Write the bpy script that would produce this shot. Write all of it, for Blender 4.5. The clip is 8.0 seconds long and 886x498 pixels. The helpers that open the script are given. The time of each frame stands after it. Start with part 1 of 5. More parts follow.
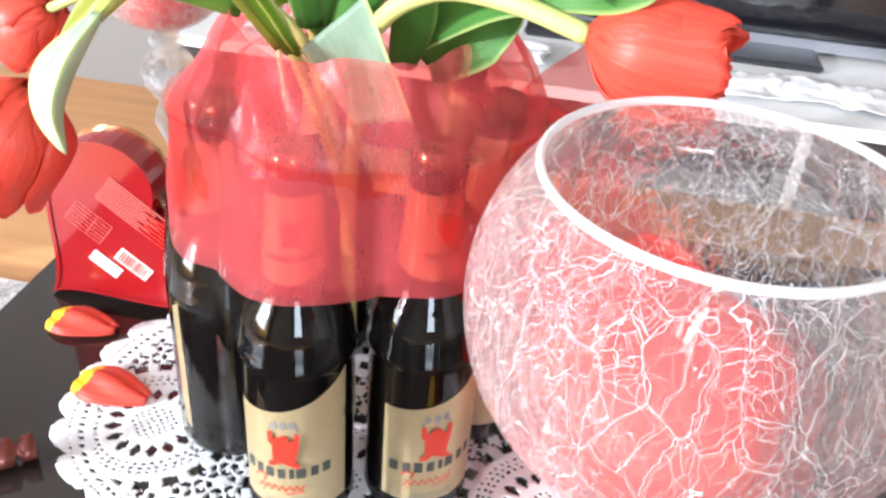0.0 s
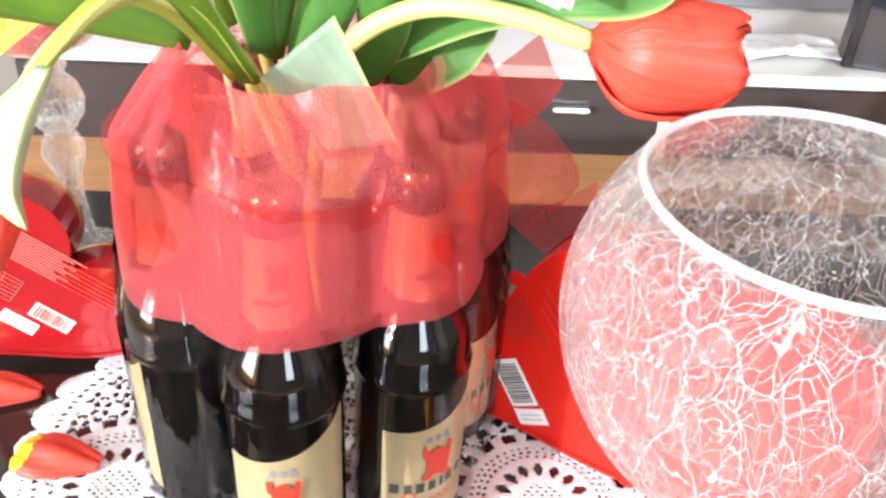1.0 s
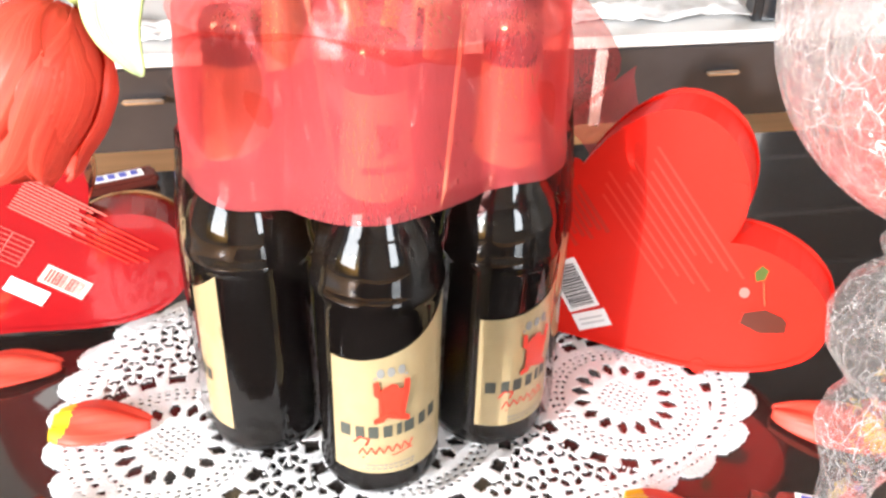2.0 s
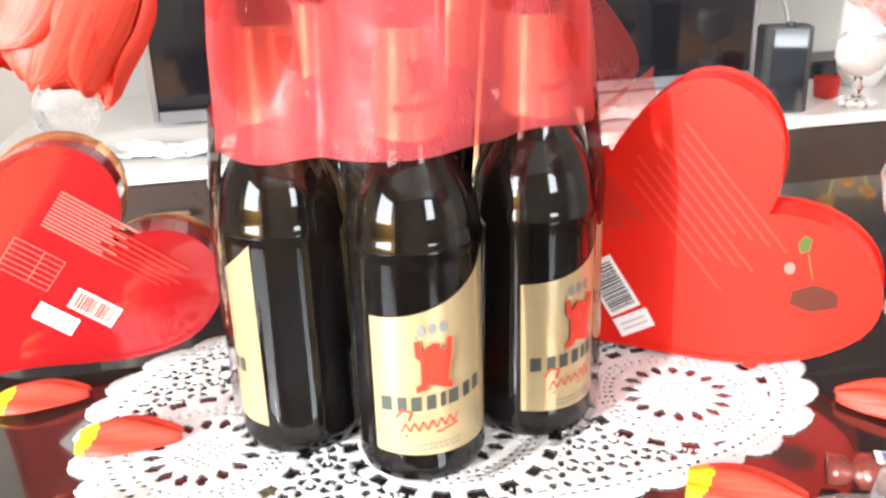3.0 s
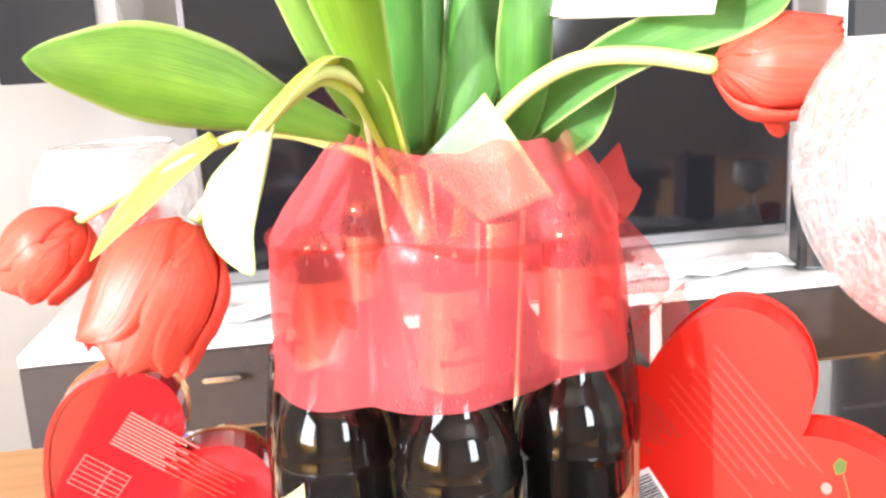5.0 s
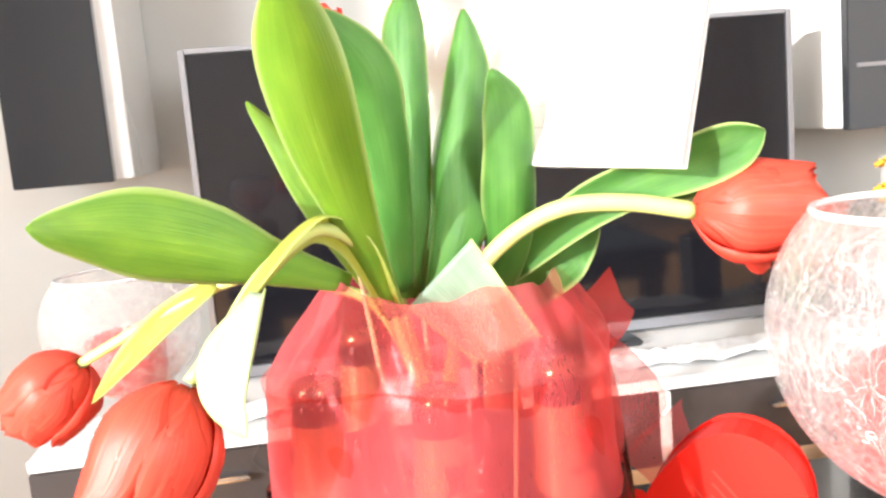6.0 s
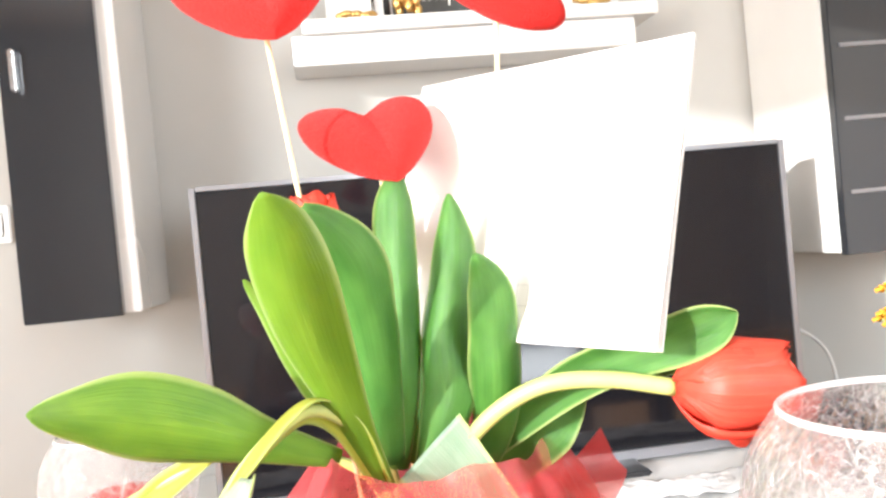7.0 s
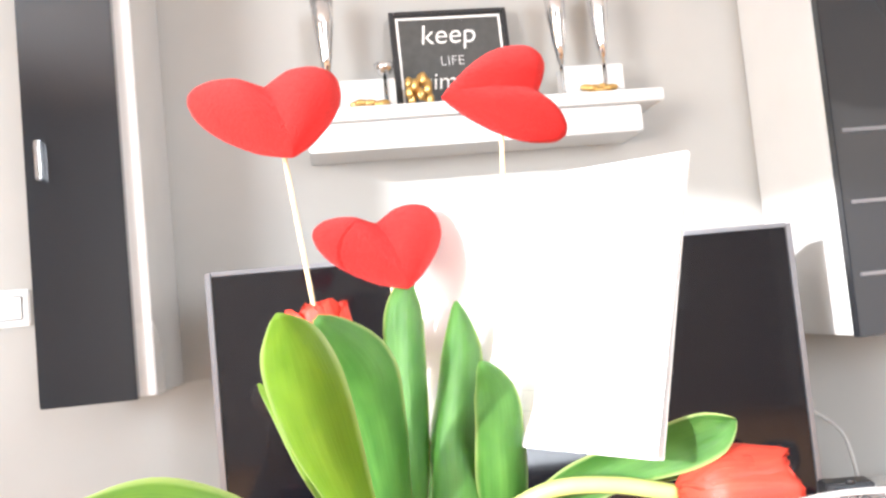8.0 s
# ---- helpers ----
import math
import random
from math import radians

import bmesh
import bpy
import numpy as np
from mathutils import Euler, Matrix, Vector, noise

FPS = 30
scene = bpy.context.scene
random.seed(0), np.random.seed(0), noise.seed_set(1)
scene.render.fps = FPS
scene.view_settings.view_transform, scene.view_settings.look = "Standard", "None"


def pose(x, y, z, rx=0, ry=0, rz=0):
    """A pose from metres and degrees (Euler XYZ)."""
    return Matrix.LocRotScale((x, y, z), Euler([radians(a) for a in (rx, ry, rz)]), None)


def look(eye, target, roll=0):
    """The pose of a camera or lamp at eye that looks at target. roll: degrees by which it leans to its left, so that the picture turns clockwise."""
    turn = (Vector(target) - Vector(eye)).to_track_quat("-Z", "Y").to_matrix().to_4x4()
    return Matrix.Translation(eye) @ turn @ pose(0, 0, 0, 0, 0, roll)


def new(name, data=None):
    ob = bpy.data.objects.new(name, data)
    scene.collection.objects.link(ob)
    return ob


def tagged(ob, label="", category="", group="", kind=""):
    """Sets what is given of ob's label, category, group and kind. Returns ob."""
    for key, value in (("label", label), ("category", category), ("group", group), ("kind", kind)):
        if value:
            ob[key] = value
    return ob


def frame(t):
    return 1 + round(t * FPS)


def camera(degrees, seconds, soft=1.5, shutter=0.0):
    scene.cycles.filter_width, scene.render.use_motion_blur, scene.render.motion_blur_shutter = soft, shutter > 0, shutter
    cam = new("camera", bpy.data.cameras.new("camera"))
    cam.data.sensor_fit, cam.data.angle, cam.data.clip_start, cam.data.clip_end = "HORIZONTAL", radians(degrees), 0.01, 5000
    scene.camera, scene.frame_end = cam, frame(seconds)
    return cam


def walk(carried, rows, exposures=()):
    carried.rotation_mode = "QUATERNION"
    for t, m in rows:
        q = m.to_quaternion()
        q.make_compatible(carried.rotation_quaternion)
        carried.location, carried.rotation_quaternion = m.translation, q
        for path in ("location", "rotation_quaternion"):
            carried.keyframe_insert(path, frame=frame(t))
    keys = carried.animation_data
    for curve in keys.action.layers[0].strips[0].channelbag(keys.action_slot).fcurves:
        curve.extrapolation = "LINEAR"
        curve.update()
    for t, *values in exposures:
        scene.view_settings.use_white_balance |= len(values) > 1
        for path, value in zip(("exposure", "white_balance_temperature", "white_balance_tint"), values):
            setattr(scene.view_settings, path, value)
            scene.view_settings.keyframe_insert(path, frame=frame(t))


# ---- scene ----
cam = camera(53.8, 8.0, soft=2.6)
PATH = [
    (0, (0.16, 0.191, 0.916), (-0.088, 1.844, -0.182), 4.7),
    (0.5, (0.128, 0.209, 0.926), (0.046, 1.861, -0.199), 4.6),
    (1, (0.08, 0.214, 0.925), (0.19, 1.852, -0.216), 3.8),
    (1.5, (0.008, 0.202, 0.904), (0.322, 1.821, -0.227), 4.4),
    (2.8, (-0.045, 0.172, 0.733), (0.352, 1.976, -0.034), -1.3),
    (3, (-0.048, 0.157, 0.731), (0.318, 1.994, 0.029), -2.0),
    (3.5, (-0.059, 0.159, 0.746), (0.254, 2.037, 0.131), -2.3),
    (4, (-0.061, 0.152, 0.758), (0.247, 2.043, 0.183), -2.1),
    (4.5, (-0.054, 0.143, 0.779), (0.25, 2.053, 0.269), -2.6),
    (4.7, (-0.052, 0.143, 0.788), (0.25, 2.062, 0.313), -2.8),
    (5.8, (-0.036, 0.137, 0.839), (0.245, 2.091, 0.515), -4.5),
    (6, (-0.034, 0.136, 0.845), (0.248, 2.096, 0.564), -4.8),
    (6.5, (-0.025, 0.128, 0.866), (0.256, 2.101, 0.704), -5.1),
    (7, (-0.02, 0.119, 0.882), (0.262, 2.098, 0.853), -5.4),
    (7.5, (-0.018, 0.108, 0.896), (0.256, 2.088, 0.981), -5.5),
    (8, (-0.018, 0.097, 0.901), (0.249, 2.074, 1.042), -5.5),
]
EXPOSURES = [
    (0, 0.05, 5800, 10),
    (1.5, 0.28, 6300, 12),
    (3.0, 0.38, 6450, 11),
    (4.5, 0.72, 6250, 13),
    (5.8, 0.55, 6450, 11),
    (6.5, 0.3, 6500, 10),
    (8.0, 0.3, 6250, 13),
]
walk(cam, [(t, look(eye, target, roll)) for t, eye, target, roll in PATH], EXPOSURES)

# world: clear winter sky outside the windows
W = bpy.data.worlds.new("sky")
scene.world = W
W.use_nodes = True
SUN_DIR = Vector((-0.72, -0.58, 0.2)).normalized()
wn = W.node_tree.nodes
sky = wn.new("ShaderNodeTexSky")
sky.sky_type, sky.sun_disc = "NISHITA", False
sky.sun_elevation = math.asin(SUN_DIR.z)
sky.sun_rotation = math.atan2(SUN_DIR.x, SUN_DIR.y)
wn["Background"].inputs[1].default_value = 0.12
W.node_tree.links.new(sky.outputs[0], wn["Background"].inputs[0])
sun = new("sun", bpy.data.lights.new("sun", "SUN"))
sun.data.energy, sun.data.angle, sun.data.color = 5.0, radians(0.9), (1.0, 0.97, 0.95)
sun.matrix_world = look(tuple(SUN_DIR * 4), (0, 0, 0))


def window_lamp(name, eye, target, w, h, energy):
    la = new(name, bpy.data.lights.new(name, "AREA"))
    la.data.shape, la.data.size, la.data.size_y = "RECTANGLE", w, h
    la.data.energy, la.data.color = energy, (0.92, 0.97, 1.0)
    la.matrix_world = look(eye, target)
    return la


window_lamp("sky_light_left", (-2.12, -0.75, 1.22), (0, -0.3, 1.1), 1.25, 1.3, 120)
window_lamp("sky_light_back", (1.3, -2.62, 1.6), (1.0, 0, 1.2), 0.85, 1.45, 90)

TABLE = 0.45

# ---- materials ----


def mat(name, color, rough=0.5, metal=0.0, vary=0.0, scale=40.0, bump=0.0, bump_scale=200.0, coat=0.0, trans=0.0, sheen=0.0, ior=None, spec=None):
    m = bpy.data.materials.new(name)
    m.use_nodes = True
    nt = m.node_tree
    b = nt.nodes["Principled BSDF"]
    b.inputs["Base Color"].default_value = (*color, 1)
    b.inputs["Roughness"].default_value = rough
    b.inputs["Metallic"].default_value = metal
    b.inputs["Coat Weight"].default_value = coat
    b.inputs["Transmission Weight"].default_value = trans
    b.inputs["Sheen Weight"].default_value = sheen
    if ior:
        b.inputs["IOR"].default_value = ior
    if spec is not None:
        b.inputs["Specular IOR Level"].default_value = spec
    tc = nt.nodes.new("ShaderNodeTexCoord")
    if vary:
        n = nt.nodes.new("ShaderNodeTexNoise")
        n.inputs["Scale"].default_value, n.inputs["Detail"].default_value = scale, 6
        nt.links.new(tc.outputs["Object"], n.inputs["Vector"])
        n2 = nt.nodes.new("ShaderNodeTexNoise")
        n2.inputs["Scale"].default_value, n2.inputs["Detail"].default_value = scale * 0.13, 3
        nt.links.new(tc.outputs["Object"], n2.inputs["Vector"])
        ad = nt.nodes.new("ShaderNodeMath")
        nt.links.new(n.outputs[0], ad.inputs[0])
        nt.links.new(n2.outputs[0], ad.inputs[1])
        mr = nt.nodes.new("ShaderNodeMapRange")
        mr.inputs[1].default_value, mr.inputs[2].default_value = 0.6, 1.4
        mr.inputs[3].default_value, mr.inputs[4].default_value = 1 - vary, 1 + vary
        nt.links.new(ad.outputs[0], mr.inputs[0])
        mx = nt.nodes.new("ShaderNodeVectorMath")
        mx.operation = "SCALE"
        mx.inputs[0].default_value = color
        nt.links.new(mr.outputs[0], mx.inputs["Scale"])
        nt.links.new(mx.outputs[0], b.inputs["Base Color"])
        mr2 = nt.nodes.new("ShaderNodeMapRange")
        mr2.inputs[3].default_value, mr2.inputs[4].default_value = max(rough - 0.08, 0.02), min(rough + 0.08, 1)
        nt.links.new(n2.outputs[0], mr2.inputs[0])
        nt.links.new(mr2.outputs[0], b.inputs["Roughness"])
    if bump:
        nb = nt.nodes.new("ShaderNodeTexNoise")
        nb.inputs["Scale"].default_value, nb.inputs["Detail"].default_value = bump_scale, 4
        nt.links.new(tc.outputs["Object"], nb.inputs["Vector"])
        bp = nt.nodes.new("ShaderNodeBump")
        bp.inputs["Strength"].default_value, bp.inputs["Distance"].default_value = bump, 0.002
        nt.links.new(nb.outputs[0], bp.inputs["Height"])
        nt.links.new(bp.outputs[0], b.inputs["Normal"])
    return m


def add_translucent(m, color, share):
    """Mix a translucent lobe into a thin material."""
    nt = m.node_tree
    b, out = nt.nodes["Principled BSDF"], nt.nodes["Material Output"]
    tr = nt.nodes.new("ShaderNodeBsdfTranslucent")
    tr.inputs[0].default_value = (*color, 1)
    mx = nt.nodes.new("ShaderNodeMixShader")
    mx.inputs[0].default_value = share
    nt.links.new(b.outputs[0], mx.inputs[1])
    nt.links.new(tr.outputs[0], mx.inputs[2])
    nt.links.new(mx.outputs[0], out.inputs[0])
    return m


def leaf_material(name, dark, light, trans_col, share):
    """Tulip leaf: long parallel veins, paler towards the rim."""
    m = mat(name, dark, 0.42)
    nt = m.node_tree
    b = nt.nodes["Principled BSDF"]
    uv = nt.nodes.new("ShaderNodeUVMap")
    sp = nt.nodes.new("ShaderNodeMapping")
    sp.inputs["Scale"].default_value = (55, 1.2, 1)
    nt.links.new(uv.outputs[0], sp.inputs[0])
    n = nt.nodes.new("ShaderNodeTexNoise")
    n.inputs["Scale"].default_value, n.inputs["Detail"].default_value = 1.0, 3
    nt.links.new(sp.outputs[0], n.inputs["Vector"])
    n2 = nt.nodes.new("ShaderNodeTexNoise")
    n2.inputs["Scale"].default_value = 3.0
    nt.links.new(uv.outputs[0], n2.inputs["Vector"])
    ad = nt.nodes.new("ShaderNodeMath")
    nt.links.new(n.outputs[0], ad.inputs[0])
    nt.links.new(n2.outputs[0], ad.inputs[1])
    cr = nt.nodes.new("ShaderNodeMapRange")
    cr.inputs[1].default_value, cr.inputs[2].default_value = 0.75, 1.3
    nt.links.new(ad.outputs[0], cr.inputs[0])
    mx = nt.nodes.new("ShaderNodeMix")
    mx.data_type = "RGBA"
    mx.inputs[6].default_value, mx.inputs[7].default_value = (*dark, 1), (*light, 1)
    nt.links.new(cr.outputs[0], mx.inputs[0])
    sx = nt.nodes.new("ShaderNodeSeparateXYZ")
    nt.links.new(uv.outputs[0], sx.inputs[0])
    ctr = nt.nodes.new("ShaderNodeMath")
    ctr.operation = "SUBTRACT"
    ctr.inputs[1].default_value = 0.5
    nt.links.new(sx.outputs[0], ctr.inputs[0])
    ab = nt.nodes.new("ShaderNodeMath")
    ab.operation = "ABSOLUTE"
    nt.links.new(ctr.outputs[0], ab.inputs[0])
    rim = nt.nodes.new("ShaderNodeMapRange")
    rim.inputs[1].default_value, rim.inputs[2].default_value = 0.43, 0.5
    nt.links.new(ab.outputs[0], rim.inputs[0])
    mx2 = nt.nodes.new("ShaderNodeMix")
    mx2.data_type = "RGBA"
    mx2.inputs[7].default_value = (0.5, 0.62, 0.22, 1)
    nt.links.new(rim.outputs[0], mx2.inputs[0])
    nt.links.new(mx.outputs[2], mx2.inputs[6])
    nt.links.new(mx2.outputs[2], b.inputs["Base Color"])
    bp = nt.nodes.new("ShaderNodeBump")
    bp.inputs["Strength"].default_value, bp.inputs["Distance"].default_value = 0.55, 0.0014
    nt.links.new(n.outputs[0], bp.inputs["Height"])
    nt.links.new(bp.outputs[0], b.inputs["Normal"])
    return add_translucent(m, trans_col, share)


def petal_material(name):
    """Silky petal: fine streaks from base to rim, soft sheen."""
    m = mat(name, (0.8, 0.07, 0.04), 0.47, coat=0.06)
    nt = m.node_tree
    b = nt.nodes["Principled BSDF"]
    uv = nt.nodes.new("ShaderNodeUVMap")
    mp = nt.nodes.new("ShaderNodeMapping")
    mp.inputs["Scale"].default_value = (26, 1.1, 1)
    nt.links.new(uv.outputs[0], mp.inputs[0])
    n = nt.nodes.new("ShaderNodeTexNoise")
    n.inputs["Scale"].default_value, n.inputs["Detail"].default_value = 1.0, 4
    nt.links.new(mp.outputs[0], n.inputs["Vector"])
    mx = nt.nodes.new("ShaderNodeMix")
    mx.data_type = "RGBA"
    mx.inputs[6].default_value, mx.inputs[7].default_value = (0.62, 0.025, 0.018, 1), (0.9, 0.13, 0.07, 1)
    nt.links.new(n.outputs[0], mx.inputs[0])
    nt.links.new(mx.outputs[2], b.inputs["Base Color"])
    bp = nt.nodes.new("ShaderNodeBump")
    bp.inputs["Strength"].default_value, bp.inputs["Distance"].default_value = 0.5, 0.0012
    nt.links.new(n.outputs[0], bp.inputs["Height"])
    nt.links.new(bp.outputs[0], b.inputs["Normal"])
    return m


def gauze_material(name, color, cover):
    """Sheer organza: woven threads that cover part of the area, clear in between."""
    m = mat(name, color, 0.3, sheen=0.25, bump=0.35, bump_scale=60)
    nt = m.node_tree
    b, out = nt.nodes["Principled BSDF"], nt.nodes["Material Output"]
    tr = nt.nodes.new("ShaderNodeBsdfTranslucent")
    tr.inputs[0].default_value = (*color, 1)
    m1 = nt.nodes.new("ShaderNodeMixShader")
    m1.inputs[0].default_value = 0.5
    nt.links.new(b.outputs[0], m1.inputs[1])
    nt.links.new(tr.outputs[0], m1.inputs[2])
    clear = nt.nodes.new("ShaderNodeBsdfTransparent")
    clear.inputs[0].default_value = (1.0, 0.7, 0.66, 1)
    tc = nt.nodes.new("ShaderNodeTexCoord")
    mp = nt.nodes.new("ShaderNodeMapping")
    mp.inputs["Scale"].default_value = (900, 900, 120)
    nt.links.new(tc.outputs["Object"], mp.inputs[0])
    n = nt.nodes.new("ShaderNodeTexNoise")
    n.inputs["Scale"].default_value, n.inputs["Detail"].default_value = 1.0, 2
    nt.links.new(mp.outputs[0], n.inputs["Vector"])
    n3 = nt.nodes.new("ShaderNodeTexNoise")
    n3.inputs["Scale"].default_value = 18.0
    nt.links.new(tc.outputs["Object"], n3.inputs["Vector"])
    ad = nt.nodes.new("ShaderNodeMath")
    nt.links.new(n.outputs[0], ad.inputs[0])
    nt.links.new(n3.outputs[0], ad.inputs[1])
    mr = nt.nodes.new("ShaderNodeMapRange")
    mr.inputs[1].default_value, mr.inputs[2].default_value = 0.6, 1.4
    mr.inputs[3].default_value, mr.inputs[4].default_value = cover - 0.025, cover + 0.025
    nt.links.new(ad.outputs[0], mr.inputs[0])
    m2 = nt.nodes.new("ShaderNodeMixShader")
    nt.links.new(mr.outputs[0], m2.inputs[0])
    nt.links.new(clear.outputs[0], m2.inputs[1])
    nt.links.new(m1.outputs[0], m2.inputs[2])
    nt.links.new(m2.outputs[0], out.inputs[0])
    return m


def crackle_material(name):
    """Crackled clear glass: thin bright fissures in a clear wall, whitened slightly to imitate sun glare."""
    m = mat(name, (1, 1, 1), 0.02, trans=1.0, ior=1.25)
    nt = m.node_tree
    b, out = nt.nodes["Principled BSDF"], nt.nodes["Material Output"]
    tc = nt.nodes.new("ShaderNodeTexCoord")
    nz = nt.nodes.new("ShaderNodeTexNoise")
    nz.inputs["Scale"].default_value, nz.inputs["Detail"].default_value = 60, 3
    nt.links.new(tc.outputs["Object"], nz.inputs["Vector"])
    dis = nt.nodes.new("ShaderNodeVectorMath")
    dis.operation = "MULTIPLY_ADD"
    dis.inputs[1].default_value = (0.014, 0.014, 0.008)
    flat = nt.nodes.new("ShaderNodeMapping")
    flat.inputs["Scale"].default_value = (1.2, 1.2, 0.6)
    nt.links.new(tc.outputs["Object"], flat.inputs[0])
    nt.links.new(nz.outputs[1], dis.inputs[0])
    nt.links.new(flat.outputs[0], dis.inputs[2])
    masks = []
    for sc, width in ((72, 0.0065), (165, 0.01)):
        v = nt.nodes.new("ShaderNodeTexVoronoi")
        v.feature = "DISTANCE_TO_EDGE"
        v.inputs["Scale"].default_value = sc
        nt.links.new(dis.outputs[0], v.inputs["Vector"])
        r = nt.nodes.new("ShaderNodeMapRange")
        r.inputs[1].default_value, r.inputs[2].default_value = 0.0, width
        r.inputs[3].default_value, r.inputs[4].default_value = 1.0, 0.0
        nt.links.new(v.outputs["Distance"], r.inputs[0])
        masks.append(r)
    n2 = nt.nodes.new("ShaderNodeTexNoise")
    n2.inputs["Scale"].default_value = 28
    nt.links.new(tc.outputs["Object"], n2.inputs["Vector"])
    gate = nt.nodes.new("ShaderNodeMapRange")
    gate.inputs[1].default_value, gate.inputs[2].default_value = 0.36, 0.56
    nt.links.new(n2.outputs[0], gate.inputs[0])
    fine = nt.nodes.new("ShaderNodeMath")
    fine.operation = "MULTIPLY"
    nt.links.new(masks[1].outputs[0], fine.inputs[0])
    nt.links.new(gate.outputs[0], fine.inputs[1])
    mx = nt.nodes.new("ShaderNodeMath")
    mx.operation = "MAXIMUM"
    nt.links.new(masks[0].outputs[0], mx.inputs[0])
    nt.links.new(fine.outputs[0], mx.inputs[1])
    bp = nt.nodes.new("ShaderNodeBump")
    bp.inputs["Strength"].default_value, bp.inputs["Distance"].default_value = 0.75, 0.002
    lump = nt.nodes.new("ShaderNodeTexNoise")
    lump.inputs["Scale"].default_value, lump.inputs["Detail"].default_value = 170, 1
    nt.links.new(flat.outputs[0], lump.inputs["Vector"])
    rel = nt.nodes.new("ShaderNodeMath")
    rel.operation = "MULTIPLY_ADD"
    rel.inputs[1].default_value = 0.9
    nt.links.new(lump.outputs[0], rel.inputs[0])
    nt.links.new(mx.outputs[0], rel.inputs[2])
    nt.links.new(rel.outputs[0], bp.inputs["Height"])
    nt.links.new(bp.outputs[0], b.inputs["Normal"])
    crack = nt.nodes.new("ShaderNodeBsdfDiffuse")
    crack.inputs[0].default_value = (0.95, 0.95, 0.95, 1)
    ct = nt.nodes.new("ShaderNodeBsdfTranslucent")
    ct.inputs[0].default_value = (0.95, 0.95, 0.95, 1)
    c2 = nt.nodes.new("ShaderNodeMixShader")
    nt.links.new(crack.outputs[0], c2.inputs[1])
    nt.links.new(ct.outputs[0], c2.inputs[2])
    # 0.055: even white share between the fissures, sun glare put into the glass colour
    amt = nt.nodes.new("ShaderNodeMath")
    amt.operation = "MULTIPLY_ADD"
    amt.inputs[1].default_value, amt.inputs[2].default_value = 0.95, 0.055
    nt.links.new(mx.outputs[0], amt.inputs[0])
    sh = nt.nodes.new("ShaderNodeMixShader")
    nt.links.new(amt.outputs[0], sh.inputs[0])
    thin = nt.nodes.new("ShaderNodeBsdfTransparent")
    thin.inputs[0].default_value = (0.98, 0.98, 0.98, 1)
    clear = nt.nodes.new("ShaderNodeMixShader")
    clear.inputs[0].default_value = 0.4
    nt.links.new(thin.outputs[0], clear.inputs[1])
    nt.links.new(b.outputs[0], clear.inputs[2])
    nt.links.new(clear.outputs[0], sh.inputs[1])
    nt.links.new(c2.outputs[0], sh.inputs[2])
    nt.links.new(sh.outputs[0], out.inputs[0])
    return m


def film_material(name):
    """Thin clear film: passes light straight on, glossy at a slant."""
    m = mat(name, (1, 1, 1), 0.04, bump=0.5, bump_scale=45)
    nt = m.node_tree
    b, out = nt.nodes["Principled BSDF"], nt.nodes["Material Output"]
    gl = nt.nodes.new("ShaderNodeBsdfGlossy")
    gl.inputs["Roughness"].default_value = 0.04
    nt.links.new(b.inputs["Normal"].links[0].from_socket, gl.inputs["Normal"])
    clear = nt.nodes.new("ShaderNodeBsdfTransparent")
    fr = nt.nodes.new("ShaderNodeFresnel")
    fr.inputs["IOR"].default_value = 1.13
    mx = nt.nodes.new("ShaderNodeMixShader")
    nt.links.new(fr.outputs[0], mx.inputs[0])
    nt.links.new(clear.outputs[0], mx.inputs[1])
    nt.links.new(gl.outputs[0], mx.inputs[2])
    nt.links.new(mx.outputs[0], out.inputs[0])
    nt.nodes.remove(b)
    return m


def plank_material(name):
    """Warm oak laminate in long boards."""
    m = mat(name, (0.5, 0.3, 0.14), 0.35)
    nt = m.node_tree
    b = nt.nodes["Principled BSDF"]
    tc = nt.nodes.new("ShaderNodeTexCoord")
    mp = nt.nodes.new("ShaderNodeMapping")
    mp.inputs["Scale"].default_value = (2.5, 40, 40)
    nt.links.new(tc.outputs["Object"], mp.inputs[0])
    n = nt.nodes.new("ShaderNodeTexNoise")
    n.inputs["Scale"].default_value, n.inputs["Detail"].default_value = 1.0, 6
    nt.links.new(mp.outputs[0], n.inputs["Vector"])
    oi = nt.nodes.new("ShaderNodeObjectInfo")
    ad = nt.nodes.new("ShaderNodeMath")
    ad.operation = "MULTIPLY_ADD"
    ad.inputs[1].default_value = 0.35
    nt.links.new(oi.outputs["Random"], ad.inputs[0])
    nt.links.new(n.outputs[0], ad.inputs[2])
    mr = nt.nodes.new("ShaderNodeMapRange")
    mr.inputs[1].default_value, mr.inputs[2].default_value = 0.3, 1.0
    nt.links.new(ad.outputs[0], mr.inputs[0])
    mx = nt.nodes.new("ShaderNodeMix")
    mx.data_type = "RGBA"
    mx.inputs[6].default_value, mx.inputs[7].default_value = (0.6, 0.27, 0.1, 1), (0.82, 0.44, 0.19, 1)
    nt.links.new(mr.outputs[0], mx.inputs[0])
    nt.links.new(mx.outputs[2], b.inputs["Base Color"])
    return m


